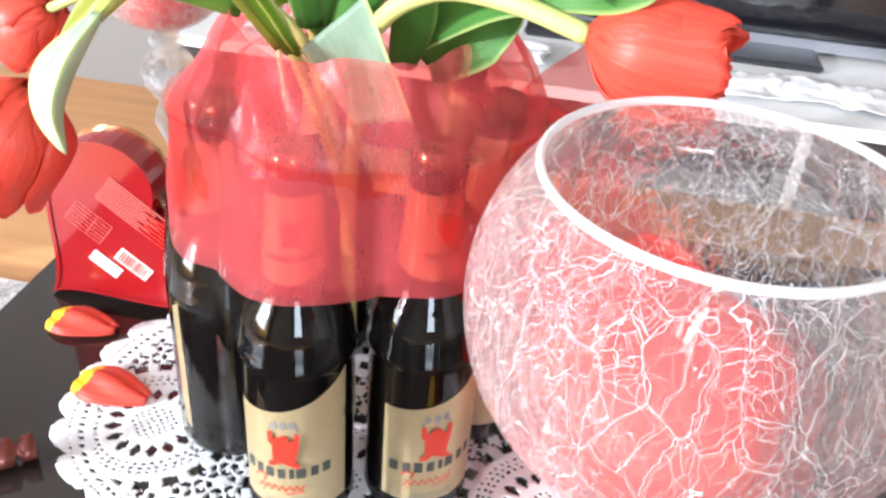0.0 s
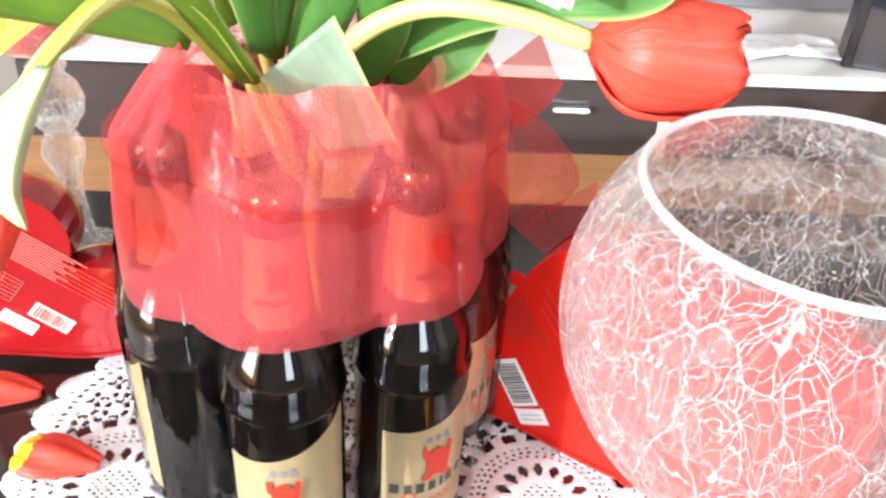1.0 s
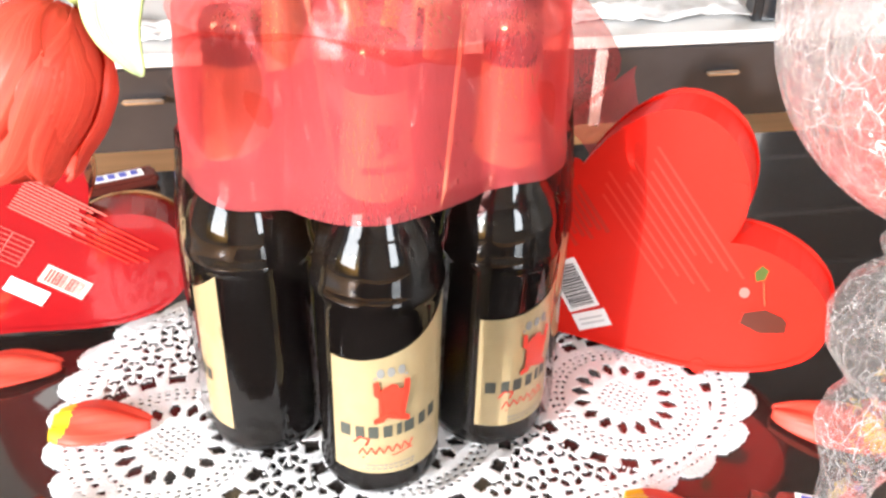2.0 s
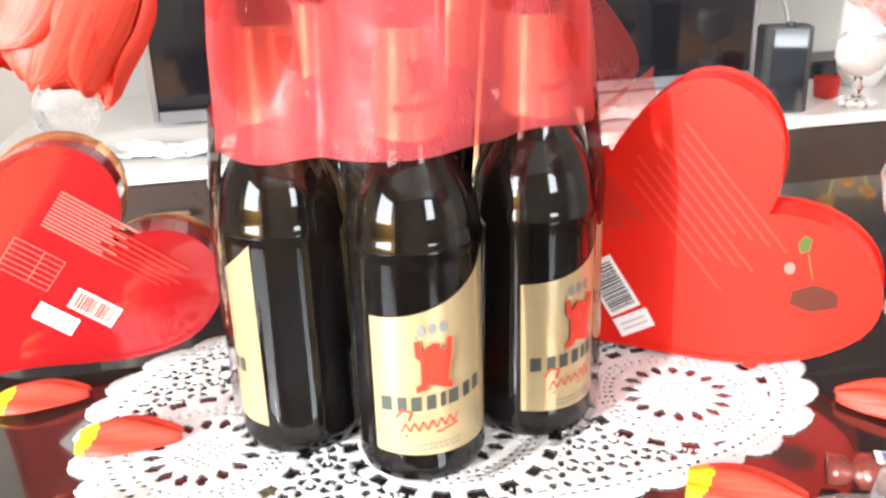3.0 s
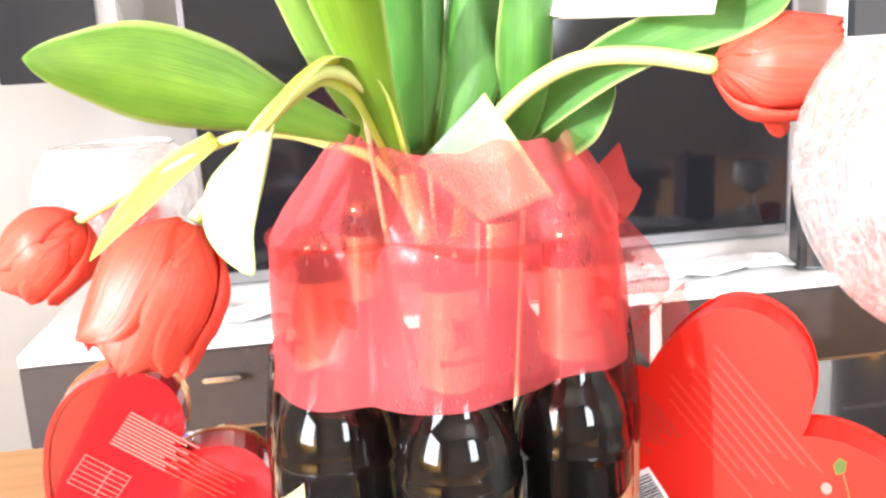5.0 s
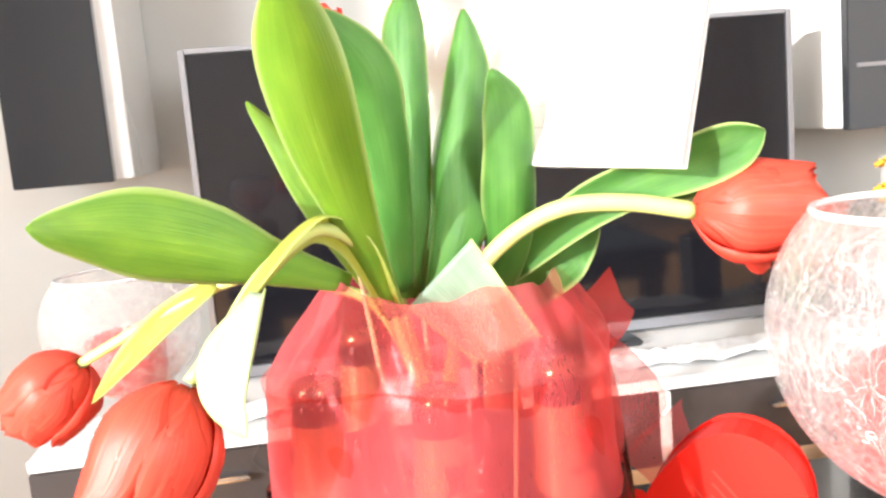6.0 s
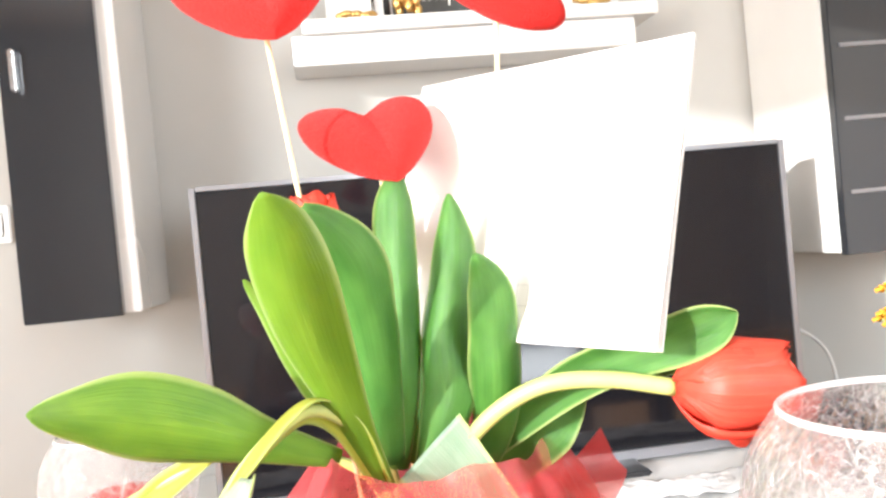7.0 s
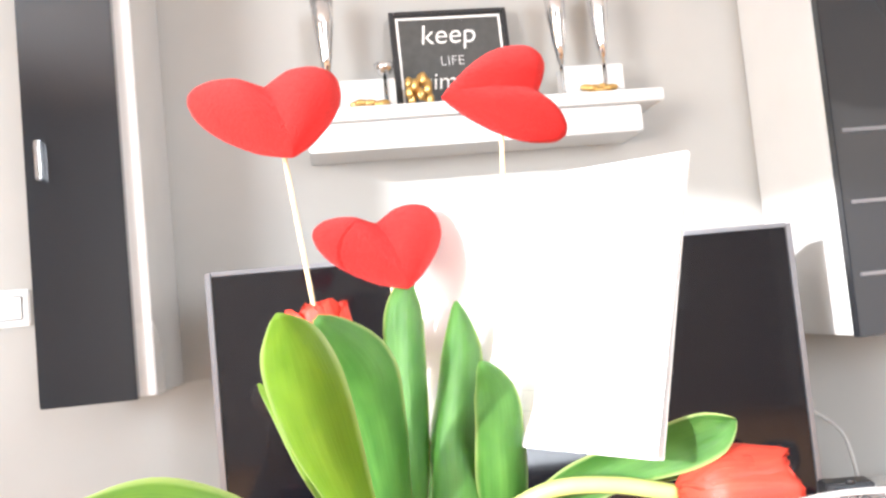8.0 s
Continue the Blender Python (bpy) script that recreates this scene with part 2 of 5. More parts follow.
WALL = mat("wall_paint", (0.43, 0.425, 0.405), 0.85, vary=0.05, scale=6, bump=0.25, bump_scale=300)
CEIL = mat("ceiling_paint", (0.8, 0.79, 0.77), 0.9, vary=0.03, scale=5)
OAK = plank_material("oak_laminate")
TOP = mat("dark_table_glaze", (0.022, 0.017, 0.015), 0.14, coat=0.6, vary=0.25, scale=14)
TEDGE = mat("dark_table_wood", (0.03, 0.02, 0.015), 0.4, vary=0.3, scale=60)
WHITE_LAC = mat("white_lacquer", (0.7, 0.7, 0.69), 0.25, vary=0.03, scale=9)
DARK_FRONT = mat("anthracite_front", (0.035, 0.03, 0.03), 0.3, vary=0.2, scale=30)
DARK_GLASS = mat("smoked_glass", (0.02, 0.023, 0.028), 0.06, coat=0.5)
SCREEN = mat("tv_screen", (0.006, 0.006, 0.008), 0.09, coat=0.2)
BEZEL = mat("tv_bezel", (0.3, 0.3, 0.32), 0.3, metal=0.8)
BLACK = mat("black_plastic", (0.02, 0.02, 0.022), 0.35, vary=0.15, scale=80)
CHROME = mat("chrome", (0.75, 0.75, 0.76), 0.15, metal=1.0)
BEER = mat("dark_beer_glass", (0.003, 0.0022, 0.002), 0.035, ior=1.42)
LABEL = mat("cream_label", (0.46, 0.36, 0.2), 0.3, metal=0.35, vary=0.08, scale=120)
LBL_RED = mat("label_red", (0.62, 0.04, 0.02), 0.4)
LBL_INK = mat("label_ink", (0.05, 0.055, 0.045), 0.5)
LBL_STEEL = mat("label_steel", (0.2, 0.2, 0.19), 0.4)
CROWN = mat("crown_cap", (0.3, 0.16, 0.1), 0.22, metal=0.8, vary=0.2, scale=200)
GAUZE = gauze_material("red_organza", (1.0, 0.17, 0.19), 0.37)
GAUZE_T = gauze_material("red_organza_doubled", (1.0, 0.1, 0.1), 0.55)
GAUZE_IN = gauze_material("red_organza_lining", (1.0, 0.13, 0.15), 0.12)
FILM = film_material("clear_film")
RED_BOX = mat("red_box_card", (0.66, 0.014, 0.006), 0.42, spec=0.3, vary=0.06, scale=30)
RED_FOIL = mat("dark_red_foil", (0.26, 0.008, 0.01), 0.14, vary=0.08, scale=25, coat=0.6)
GOLD_RIM = mat("gold_edge", (0.75, 0.42, 0.2), 0.25, metal=0.9)
RED_PALE = mat("pale_red_print", (0.7, 0.026, 0.014), 0.4)
RED_DEEP = mat("deep_red_print", (0.5, 0.018, 0.01), 0.4)
TEXT_RED = mat("rosy_print", (0.55, 0.12, 0.1), 0.4)
PRINT_GREEN = mat("green_print", (0.05, 0.075, 0.012), 0.4)
FROST = mat("frosted_rim_glass", (0.97, 0.97, 0.97), 0.12, trans=0.65, ior=1.4, vary=0.05, scale=90)
PINK_INK = mat("pink_print", (0.85, 0.5, 0.45), 0.4)
PAPER = mat("white_paper", (0.85, 0.85, 0.84), 0.6, vary=0.02, scale=40)
INK = mat("black_print", (0.03, 0.03, 0.035), 0.5)
GREY_INK = mat("grey_print", (0.55, 0.56, 0.57), 0.6)
CHOC = mat("chocolate_print", (0.07, 0.015, 0.008), 0.35)
LACE = mat("white_crochet", (0.82, 0.82, 0.83), 0.85, bump=0.8, bump_scale=900, vary=0.06, scale=300)
GREEN = leaf_material("tulip_leaf", (0.05, 0.18, 0.032), (0.12, 0.31, 0.06), (0.28, 0.5, 0.05), 0.38)
GREEN_Y = leaf_material("young_tulip_leaf", (0.11, 0.26, 0.02), (0.24, 0.42, 0.04), (0.48, 0.6, 0.03), 0.45)
GREEN_L = leaf_material("broad_tulip_leaf", (0.07, 0.18, 0.014), (0.17, 0.31, 0.03), (0.36, 0.5, 0.03), 0.4)
# lighter, yellower leaf copy: sunlight on the arching stems put into the colour
GREEN_S = leaf_material("sunlit_yellow_leaf", (0.36, 0.42, 0.06), (0.55, 0.57, 0.13), (0.7, 0.7, 0.1), 0.5)
GREEN_P = leaf_material("pale_leaf_back", (0.27, 0.37, 0.26), (0.5, 0.56, 0.43), (0.4, 0.45, 0.25), 0.25)
GREEN_Q = leaf_material("greyish_leaf_back", (0.19, 0.31, 0.21), (0.3, 0.42, 0.3), (0.3, 0.42, 0.22), 0.25)
STEM = mat("tulip_stem", (0.45, 0.5, 0.16), 0.45, vary=0.12, scale=60)
PETAL = add_translucent(petal_material("tulip_petal"), (0.95, 0.12, 0.06), 0.35)
PETAL_Y = add_translucent(mat("petal_base", (0.85, 0.55, 0.02), 0.4), (0.9, 0.6, 0.02), 0.3)
FELT = add_translucent(mat("red_felt", (0.6, 0.012, 0.008), 0.95, sheen=0.08, vary=0.14, scale=150, bump=0.9, bump_scale=700), (0.9, 0.05, 0.03), 0.25)
BAMBOO = mat("bamboo_stick", (0.75, 0.6, 0.36), 0.6, vary=0.12, scale=90)
CRACKLE = crackle_material("crackle_glass")
WAX = add_translucent(mat("red_wax", (0.7, 0.05, 0.04), 0.45, vary=0.06, scale=40), (0.8, 0.06, 0.05), 0.3)
WICK = mat("cotton_wick", (0.85, 0.82, 0.76), 0.9)
GOLD = mat("gold_figure", (0.7, 0.45, 0.16), 0.3, metal=0.9, bump=0.3, bump_scale=120)
SLATE = mat("slate_board", (0.06, 0.062, 0.06), 0.6, vary=0.25, scale=50)
RUGM = mat("speckled_rug", (0.55, 0.5, 0.48), 0.95, vary=0.75, scale=300, bump=1.0, bump_scale=220)
CANDYF = mat("candy_foil", (0.16, 0.04, 0.03), 0.25, metal=0.4, bump=0.5, bump_scale=160)
BLUE = mat("blue_foil", (0.1, 0.12, 0.5), 0.3, metal=0.3)
ORANGE = mat("orange_blossom", (0.85, 0.4, 0.03), 0.6)
CLEARG = mat("clear_glass", (1, 1, 1), 0.0, trans=1.0, ior=1.45)

# ---- small builders ----


def part(name, bm, material, parent=None, label="", smooth=False):
    """Link a bmesh as one mesh object under a thing or a part."""
    me = bpy.data.meshes.new(name)
    bm.normal_update()
    bm.to_mesh(me)
    bm.free()
    for m in material if isinstance(material, (list, tuple)) else [material]:
        me.materials.append(m)
    if smooth:
        for p in me.polygons:
            p.use_smooth = True
    ob = new(name, me)
    if parent is not None:
        ob.parent = parent
    if label:
        ob["label"] = label
    return ob


def empty(name, x, y, z, label, category, group="", rz=0.0):
    e = new(name)
    e.empty_display_size = 0.02
    e.matrix_basis = pose(x, y, z, 0, 0, rz)
    return tagged(e, label, category, group)


def box(x0, x1, y0, y1, z0, z1, bevel=0.0):
    bm = bmesh.new()
    bmesh.ops.create_cube(bm, size=1, matrix=Matrix.Translation(((x0 + x1) / 2, (y0 + y1) / 2, (z0 + z1) / 2)) @ Matrix.Diagonal((x1 - x0, y1 - y0, z1 - z0, 1)))
    if bevel:
        bmesh.ops.bevel(bm, geom=bm.edges[:], offset=bevel, segments=2, affect="EDGES", clamp_overlap=True)
    return bm


def lathe(profile, n=40, closed=False):
    """Turn a profile of (r, z) about z."""
    bm = bmesh.new()
    rings = []
    for r, z in profile:
        if r < 1e-6:
            rings.append([bm.verts.new((0, 0, z))])
        else:
            rings.append([bm.verts.new((r * math.cos(2 * math.pi * k / n), r * math.sin(2 * math.pi * k / n), z)) for k in range(n)])
    for a, b in zip(rings, rings[1:] + ([rings[0]] if closed else [])):
        for k in range(n):
            q = [a[k % len(a)], a[(k + 1) % len(a)], b[(k + 1) % len(b)], b[k % len(b)]]
            q = [v for i, v in enumerate(q) if v not in q[:i]]
            if len(q) > 2:
                bm.faces.new(q)
    bmesh.ops.recalc_face_normals(bm, faces=bm.faces[:])
    return bm


def tube(points, radius, n=10, taper=None):
    """A round tube along points; taper: radius factor by share of the way."""
    bm = bmesh.new()
    pts = [Vector(p) for p in points]
    rings, up = [], Vector((0.31, 0.17, 0.93))
    for i, p in enumerate(pts):
        d = (pts[min(i + 1, len(pts) - 1)] - pts[max(i - 1, 0)]).normalized()
        a = d.cross(up)
        a = a.normalized() if a.length > 1e-3 else d.orthogonal().normalized()
        b = d.cross(a)
        r = radius * (taper(i / (len(pts) - 1)) if taper else 1)
        rings.append([bm.verts.new(p + r * (math.cos(2 * math.pi * k / n) * a + math.sin(2 * math.pi * k / n) * b)) for k in range(n)])
    for a, b in zip(rings, rings[1:]):
        for k in range(n):
            bm.faces.new((a[k], a[(k + 1) % n], b[(k + 1) % n], b[k]))
    bm.faces.new(rings[0][::-1])
    bm.faces.new(rings[-1])
    bmesh.ops.recalc_face_normals(bm, faces=bm.faces[:])
    return bm


def spline(keys, n=24):
    """Smooth curve through a few keys (Catmull-Rom)."""
    k = [Vector(p) for p in keys]
    k = [2 * k[0] - k[1], *k, 2 * k[-1] - k[-2]]
    out = []
    for i in range(n + 1):
        s = i / n * (len(k) - 3)
        j = min(int(s), len(k) - 4)
        t = s - j
        p0, p1, p2, p3 = k[j : j + 4]
        out.append(0.5 * (2 * p1 + (p2 - p0) * t + (2 * p0 - 5 * p1 + 4 * p2 - p3) * t * t + (3 * p1 - p0 - 3 * p2 + p3) * t**3))
    return out


def slab(outline, thick):
    """A flat prism over a 2D outline, from z = 0 to thick."""
    bm = bmesh.new()
    lo = [bm.verts.new((x, y, 0)) for x, y in outline]
    hi = [bm.verts.new((x, y, thick)) for x, y in outline]
    bm.faces.new(hi)
    bm.faces.new(lo[::-1])
    for i in range(len(lo)):
        j = (i + 1) % len(lo)
        bm.faces.new((lo[i], lo[j], hi[j], hi[i]))
    bmesh.ops.recalc_face_normals(bm, faces=bm.faces[:])
    return bm


def structure(ob, label, category=""):
    return tagged(ob, label, category, "", "structure")


# ---- room ----
WY = 2.1
FL, FR, BK, CH = -2.1, 3.2, -2.6, 2.5
structure(part("floor", box(FL - 0.1, FR + 0.1, BK - 0.1, WY + 0.1, -0.1, -0.012), OAK), "warm oak laminate floor of the living room", "floor")
structure(part("wall_north", box(FL - 0.1, FR + 0.1, WY, WY + 0.12, -0.012, CH), WALL), "pale grey painted wall behind the television", "wall")
structure(part("wall_east", box(FR, FR + 0.12, BK, WY, -0.012, CH), WALL), "pale grey painted side wall", "wall")
structure(part("ceiling", box(FL - 0.2, FR + 0.2, BK - 0.2, WY + 0.2, CH, CH + 0.1), CEIL), "plain white painted ceiling", "ceiling")


def wall_with_hole(name, axis, at, thick, lo, hi, a0, a1, z0, z1):
    """A wall across x or y with one window opening; four boxes joined."""
    bm = bmesh.new()
    for b0, b1, c0, c1 in ((lo, a0, -0.012, CH), (a1, hi, -0.012, CH), (a0, a1, -0.012, z0), (a0, a1, z1, CH)):
        if axis == "x":
            m = Matrix.Translation((at + thick / 2, (b0 + b1) / 2, (c0 + c1) / 2)) @ Matrix.Diagonal((abs(thick), b1 - b0, c1 - c0, 1))
        else:
            m = Matrix.Translation(((b0 + b1) / 2, at + thick / 2, (c0 + c1) / 2)) @ Matrix.Diagonal((b1 - b0, abs(thick), c1 - c0, 1))
        bmesh.ops.create_cube(bm, size=1, matrix=m)
    return part(name, bm, WALL)


structure(wall_with_hole("wall_west", "x", FL, -0.12, BK, WY, -2.1, 0.3, 0.12, 1.98), "pale painted wall with a wide window", "wall")
structure(wall_with_hole("wall_south", "y", BK, -0.12, FL, FR, 0.6, 2.5, 0.75, 2.35), "pale painted wall with a window", "wall")

# ---- furniture ----
# coffee table: dark glazed top on a board frame
tbl = empty("coffee_table", 0.36, 0.5, 0, "dark glossy coffee table with a reflecting top", "table")


def tpart(name, x0, x1, y0, y1, z0, z1, m, bv, label=""):
    return part(name, box(x0 - 0.36, x1 - 0.36, y0 - 0.5, y1 - 0.5, z0, z1, bv), m, tbl, label)


tpart("tabletop", -0.285, 1.0, 0.02, 0.985, TABLE - 0.03, TABLE, TOP, 0.003, "dark polished top")
tpart("apron", -0.26, 0.98, 0.05, 0.95, TABLE - 0.1, TABLE - 0.03, TEDGE, 0.004)
for lx, ly in ((-0.25, 0.06), (0.91, 0.06), (-0.25, 0.88), (0.91, 0.88)):
    tpart("leg", lx, lx + 0.06, ly, ly + 0.06, -0.012, TABLE - 0.1, TEDGE, 0.004)

rug = part("rug", box(-1.5, -0.62, 0.1, 1.25, -0.012, 0.012, 0.006), RUGM)
tagged(rug, "light speckled short-pile rug lying on the oak floor", "rug")

# floating low cabinet under the television
LBX0, LBX1, LBY = -0.49, 1.75, 1.45
lb = empty("low_cabinet", 0.6, 1.78, 0.255, "wall-hung low cabinet with white top and dark drawer fronts", "cabinet")
part("body", box(LBX0 - 0.6, LBX1 - 0.6, LBY + 0.02 - 1.78, WY - 1.78 - 0.002, 0.0, 0.13, 0.002), DARK_FRONT, lb)
part("cover_panel", box(LBX0 - 0.6, LBX1 - 0.6, LBY - 1.78, WY - 1.78 - 0.002, 0.131, 0.15, 0.002), WHITE_LAC, lb, "white lacquered top panel")
for a, b in ((LBX0, 0.0), (0.006, 0.49), (0.51, 1.12), (1.126, LBX1)):
    d = part("drawer_front", box(a - 0.6, b - 0.6, LBY - 1.78, LBY + 0.019 - 1.78, 0.002, 0.129, 0.002), DARK_FRONT, lb)
    c = {LBX0: -0.2, 0.006: 0.346, 0.51: 0.709}.get(a, 1.35)
    part("handle", box(c - 0.6 - 0.03, c - 0.6 + 0.03, LBY - 1.78 - 0.018, LBY - 1.78 - 0.001, 0.082, 0.09, 0.003), CHROME, d, "short bright metal handle")
part("divider", box(0.491 - 0.6, 0.509 - 0.6, LBY - 1.78 - 0.004, LBY + 0.018 - 1.78, 0.001, 0.129, 0.001), WHITE_LAC, lb, "white divider strip")

# television on its foot
tv = empty("television", 0.3, 1.76, 0.405, "large black flat television with a thin silver edge", "television")
TX0, TX1, TZ0, TZ1, TY = -0.238, 0.912, 0.415, 1.011, 1.74
part("case", box(TX0 - 0.3, TX1 - 0.3, 0.0, 0.045, TZ0 - 0.405, TZ1 - 0.405, 0.006), BLACK, tv)
part("screen", box(TX0 + 0.008 - 0.3, TX1 - 0.008 - 0.3, -0.008, -0.001, TZ0 + 0.02 - 0.405, TZ1 - 0.008 - 0.405, 0.001), SCREEN, tv, "dark reflecting screen")
for nm, x0, x1, z0, z1 in (("edge_left", TX0 - 0.004, TX0 + 0.007, TZ0, TZ1), ("edge_right", TX1 - 0.007, TX1 + 0.004, TZ0, TZ1), ("edge_top", TX0 + 0.008, TX1 - 0.008, TZ1 - 0.007, TZ1 + 0.002), ("edge_bottom", TX0 + 0.008, TX1 - 0.008, TZ0 - 0.002, TZ0 + 0.018)):
    part(nm, box(x0 - 0.3, x1 - 0.3, -0.012, -0.0005, z0 - 0.405, z1 - 0.405, 0.001), BEZEL, tv)
part("foot", box(-0.25, 0.25, -0.1, 0.12, 0.0, 0.012, 0.004), BLACK, tv)
part("neck", box(-0.06, 0.06, 0.01, 0.03, 0.012, 0.05, 0.003), BLACK, tv)


def wall_cabinet(x0, x1, z0, z1, handle_x, label, rail=()):
    """Hanging cabinet with white carcass and one smoked glass door."""
    yf, yb = 1.79, WY - 0.002
    e = empty("wall_cabinet", (x0 + x1) / 2, yb, z0, label, "cabinet", "wall cabinets")
    h, w = z1 - z0, (x1 - x0) / 2
    part("body", box(-w, w, yf - yb, 0, 0, h, 0.003), WHITE_LAC, e)
    d = part("door", box(-w + 0.002, w - 0.03 if handle_x < 0 else w - 0.002, yf - yb - 0.024, yf - yb - 0.001, -0.004, h, 0.002), DARK_GLASS, e, "dark smoked glass door")
    part("handle", box(handle_x - 0.006, handle_x + 0.006, yf - yb - 0.045, yf - yb - 0.025, 0.41, 0.485, 0.003), CHROME, d, "bright metal handle")
    for z in rail:
        part("shelf_edge", box(-w + 0.02, w - 0.02, yf - yb - 0.028, yf - yb - 0.0245, z, z + 0.008), BEZEL, d)
    return e


wall_cabinet(-0.552, -0.349, 0.797, 2.05, -0.07, "white wall cabinet with a dark smoked glass door")
wall_cabinet(1.043, 1.55, 0.77, 2.05, 0.2, "white wall cabinet with dark glass door and glass shelves", (0.12, 0.27, 0.42))

# ---- bottles ----
BZ = TABLE + 0.0022
PROFILE = [(0, 0.004), (0.024, 0.002), (0.03, 0.0), (0.0333, 0.003), (0.0347, 0.008), (0.0347, 0.0105), (0.0339, 0.013), (0.0339, 0.124), (0.0345, 0.127), (0.0355, 0.1295), (0.0355, 0.132), (0.0345, 0.135), (0.0339, 0.139), (0.0334, 0.1445), (0.0321, 0.1505), (0.0297, 0.157), (0.0262, 0.1635), (0.0226, 0.169), (0.02, 0.1765), (0.0178, 0.192), (0.0159, 0.215), (0.0147, 0.228), (0.0143, 0.238), (0.0147, 0.2395), (0.0147, 0.245), (0.0128, 0.2475), (0.0128, 0.254), (0, 0.254)]


def neck_radius(z):
    for (r0, z0), (r1, z1) in zip(PROFILE, PROFILE[1:]):
        if z0 <= z <= z1 and z1 > z0:
            return r0 + (r1 - r0) * (z - z0) / (z1 - z0)
    return 0.02


def wrap_patch(a0, a1, lower, upper, off, nu=28, nv=8, radius=None):
    """A curved skin over the bottle from angle a0 to a1 with lower and upper edge heights by share."""
    bm = bmesh.new()
    grid = []
    for i in range(nu + 1):
        s = i / nu
        a = a0 + (a1 - a0) * s
        col = []
        for j in range(nv + 1):
            z = lower(s) + (upper(s) - lower(s)) * j / nv
            r = (radius if radius else neck_radius(z)) + off
            col.append(bm.verts.new((r * math.cos(a), r * math.sin(a), z)))
        grid.append(col)
    for i in range(nu):
        for j in range(nv):
            bm.faces.new((grid[i][j], grid[i + 1][j], grid[i + 1][j + 1], grid[i][j + 1]))
    return bm


def wrap_outline(outlines, off, radius=0.0339):
    """Flat shapes (arc length, height) bent round the bottle, filled as fans of short strips."""
    bm = bmesh.new()
    for o in outlines:
        vs = [bm.verts.new(((radius + off) * math.cos(x / radius), (radius + off) * math.sin(x / radius), z)) for x, z in o]
        bm.faces.new(vs)
    bmesh.ops.triangulate(bm, faces=bm.faces[:])
    return bm


def disc(cx, cz, rx, rz, n=14):
    return [(cx + rx * math.cos(2 * math.pi * k / n), cz + rz * math.sin(2 * math.pi * k / n)) for k in range(n)]


def strip(pts, w):
    """Quads along a path of given width."""
    out = []
    for (x0, z0), (x1, z1) in zip(pts, pts[1:]):
        l = math.hypot(x1 - x0, z1 - z0) or 1
        nx, nz = -(z1 - z0) / l * w / 2, (x1 - x0) / l * w / 2
        out.append([(x0 + nx, z0 + nz), (x0 - nx, z0 - nz), (x1 - nx, z1 - nz), (x1 + nx, z1 + nz)])
    return out


def emblem(k, cx, cz):
    """Plain upright figure with raised arms, size factor k."""
    half = [(0, 0.0118), (0.0028, 0.0108), (0.0034, 0.008), (0.0028, 0.0062), (0.0058, 0.0078), (0.0066, 0.0138), (0.0092, 0.0136), (0.0088, 0.0052), (0.0048, 0.0018), (0.0042, -0.0046), (0.0064, -0.0088), (0.0092, -0.0108), (0.0088, -0.014), (0.004, -0.0122), (0.0012, -0.0064)]
    return [[(cx + x * k, cz + z * k) for x, z in half] + [(cx - x * k * 0.96, cz + z * k - 0.0004 * k) for x, z in half[:0:-1]]]


def word_bars(x0, x1, z, rise, height, widths):
    """Plain blocks of letter size on a rising line, in place of a brand name."""
    out, total, x = [], sum(widths), x0
    for w in widths:
        l = (x1 - x0) * w / total
        zz = z + rise * ((x - x0) / (x1 - x0)) ** 1.5
        out.append([(x, zz), (x + l * 0.66, zz + rise * 0.08), (x + l * 0.66, zz + rise * 0.08 + height), (x, zz + height)])
        x += l
    return out


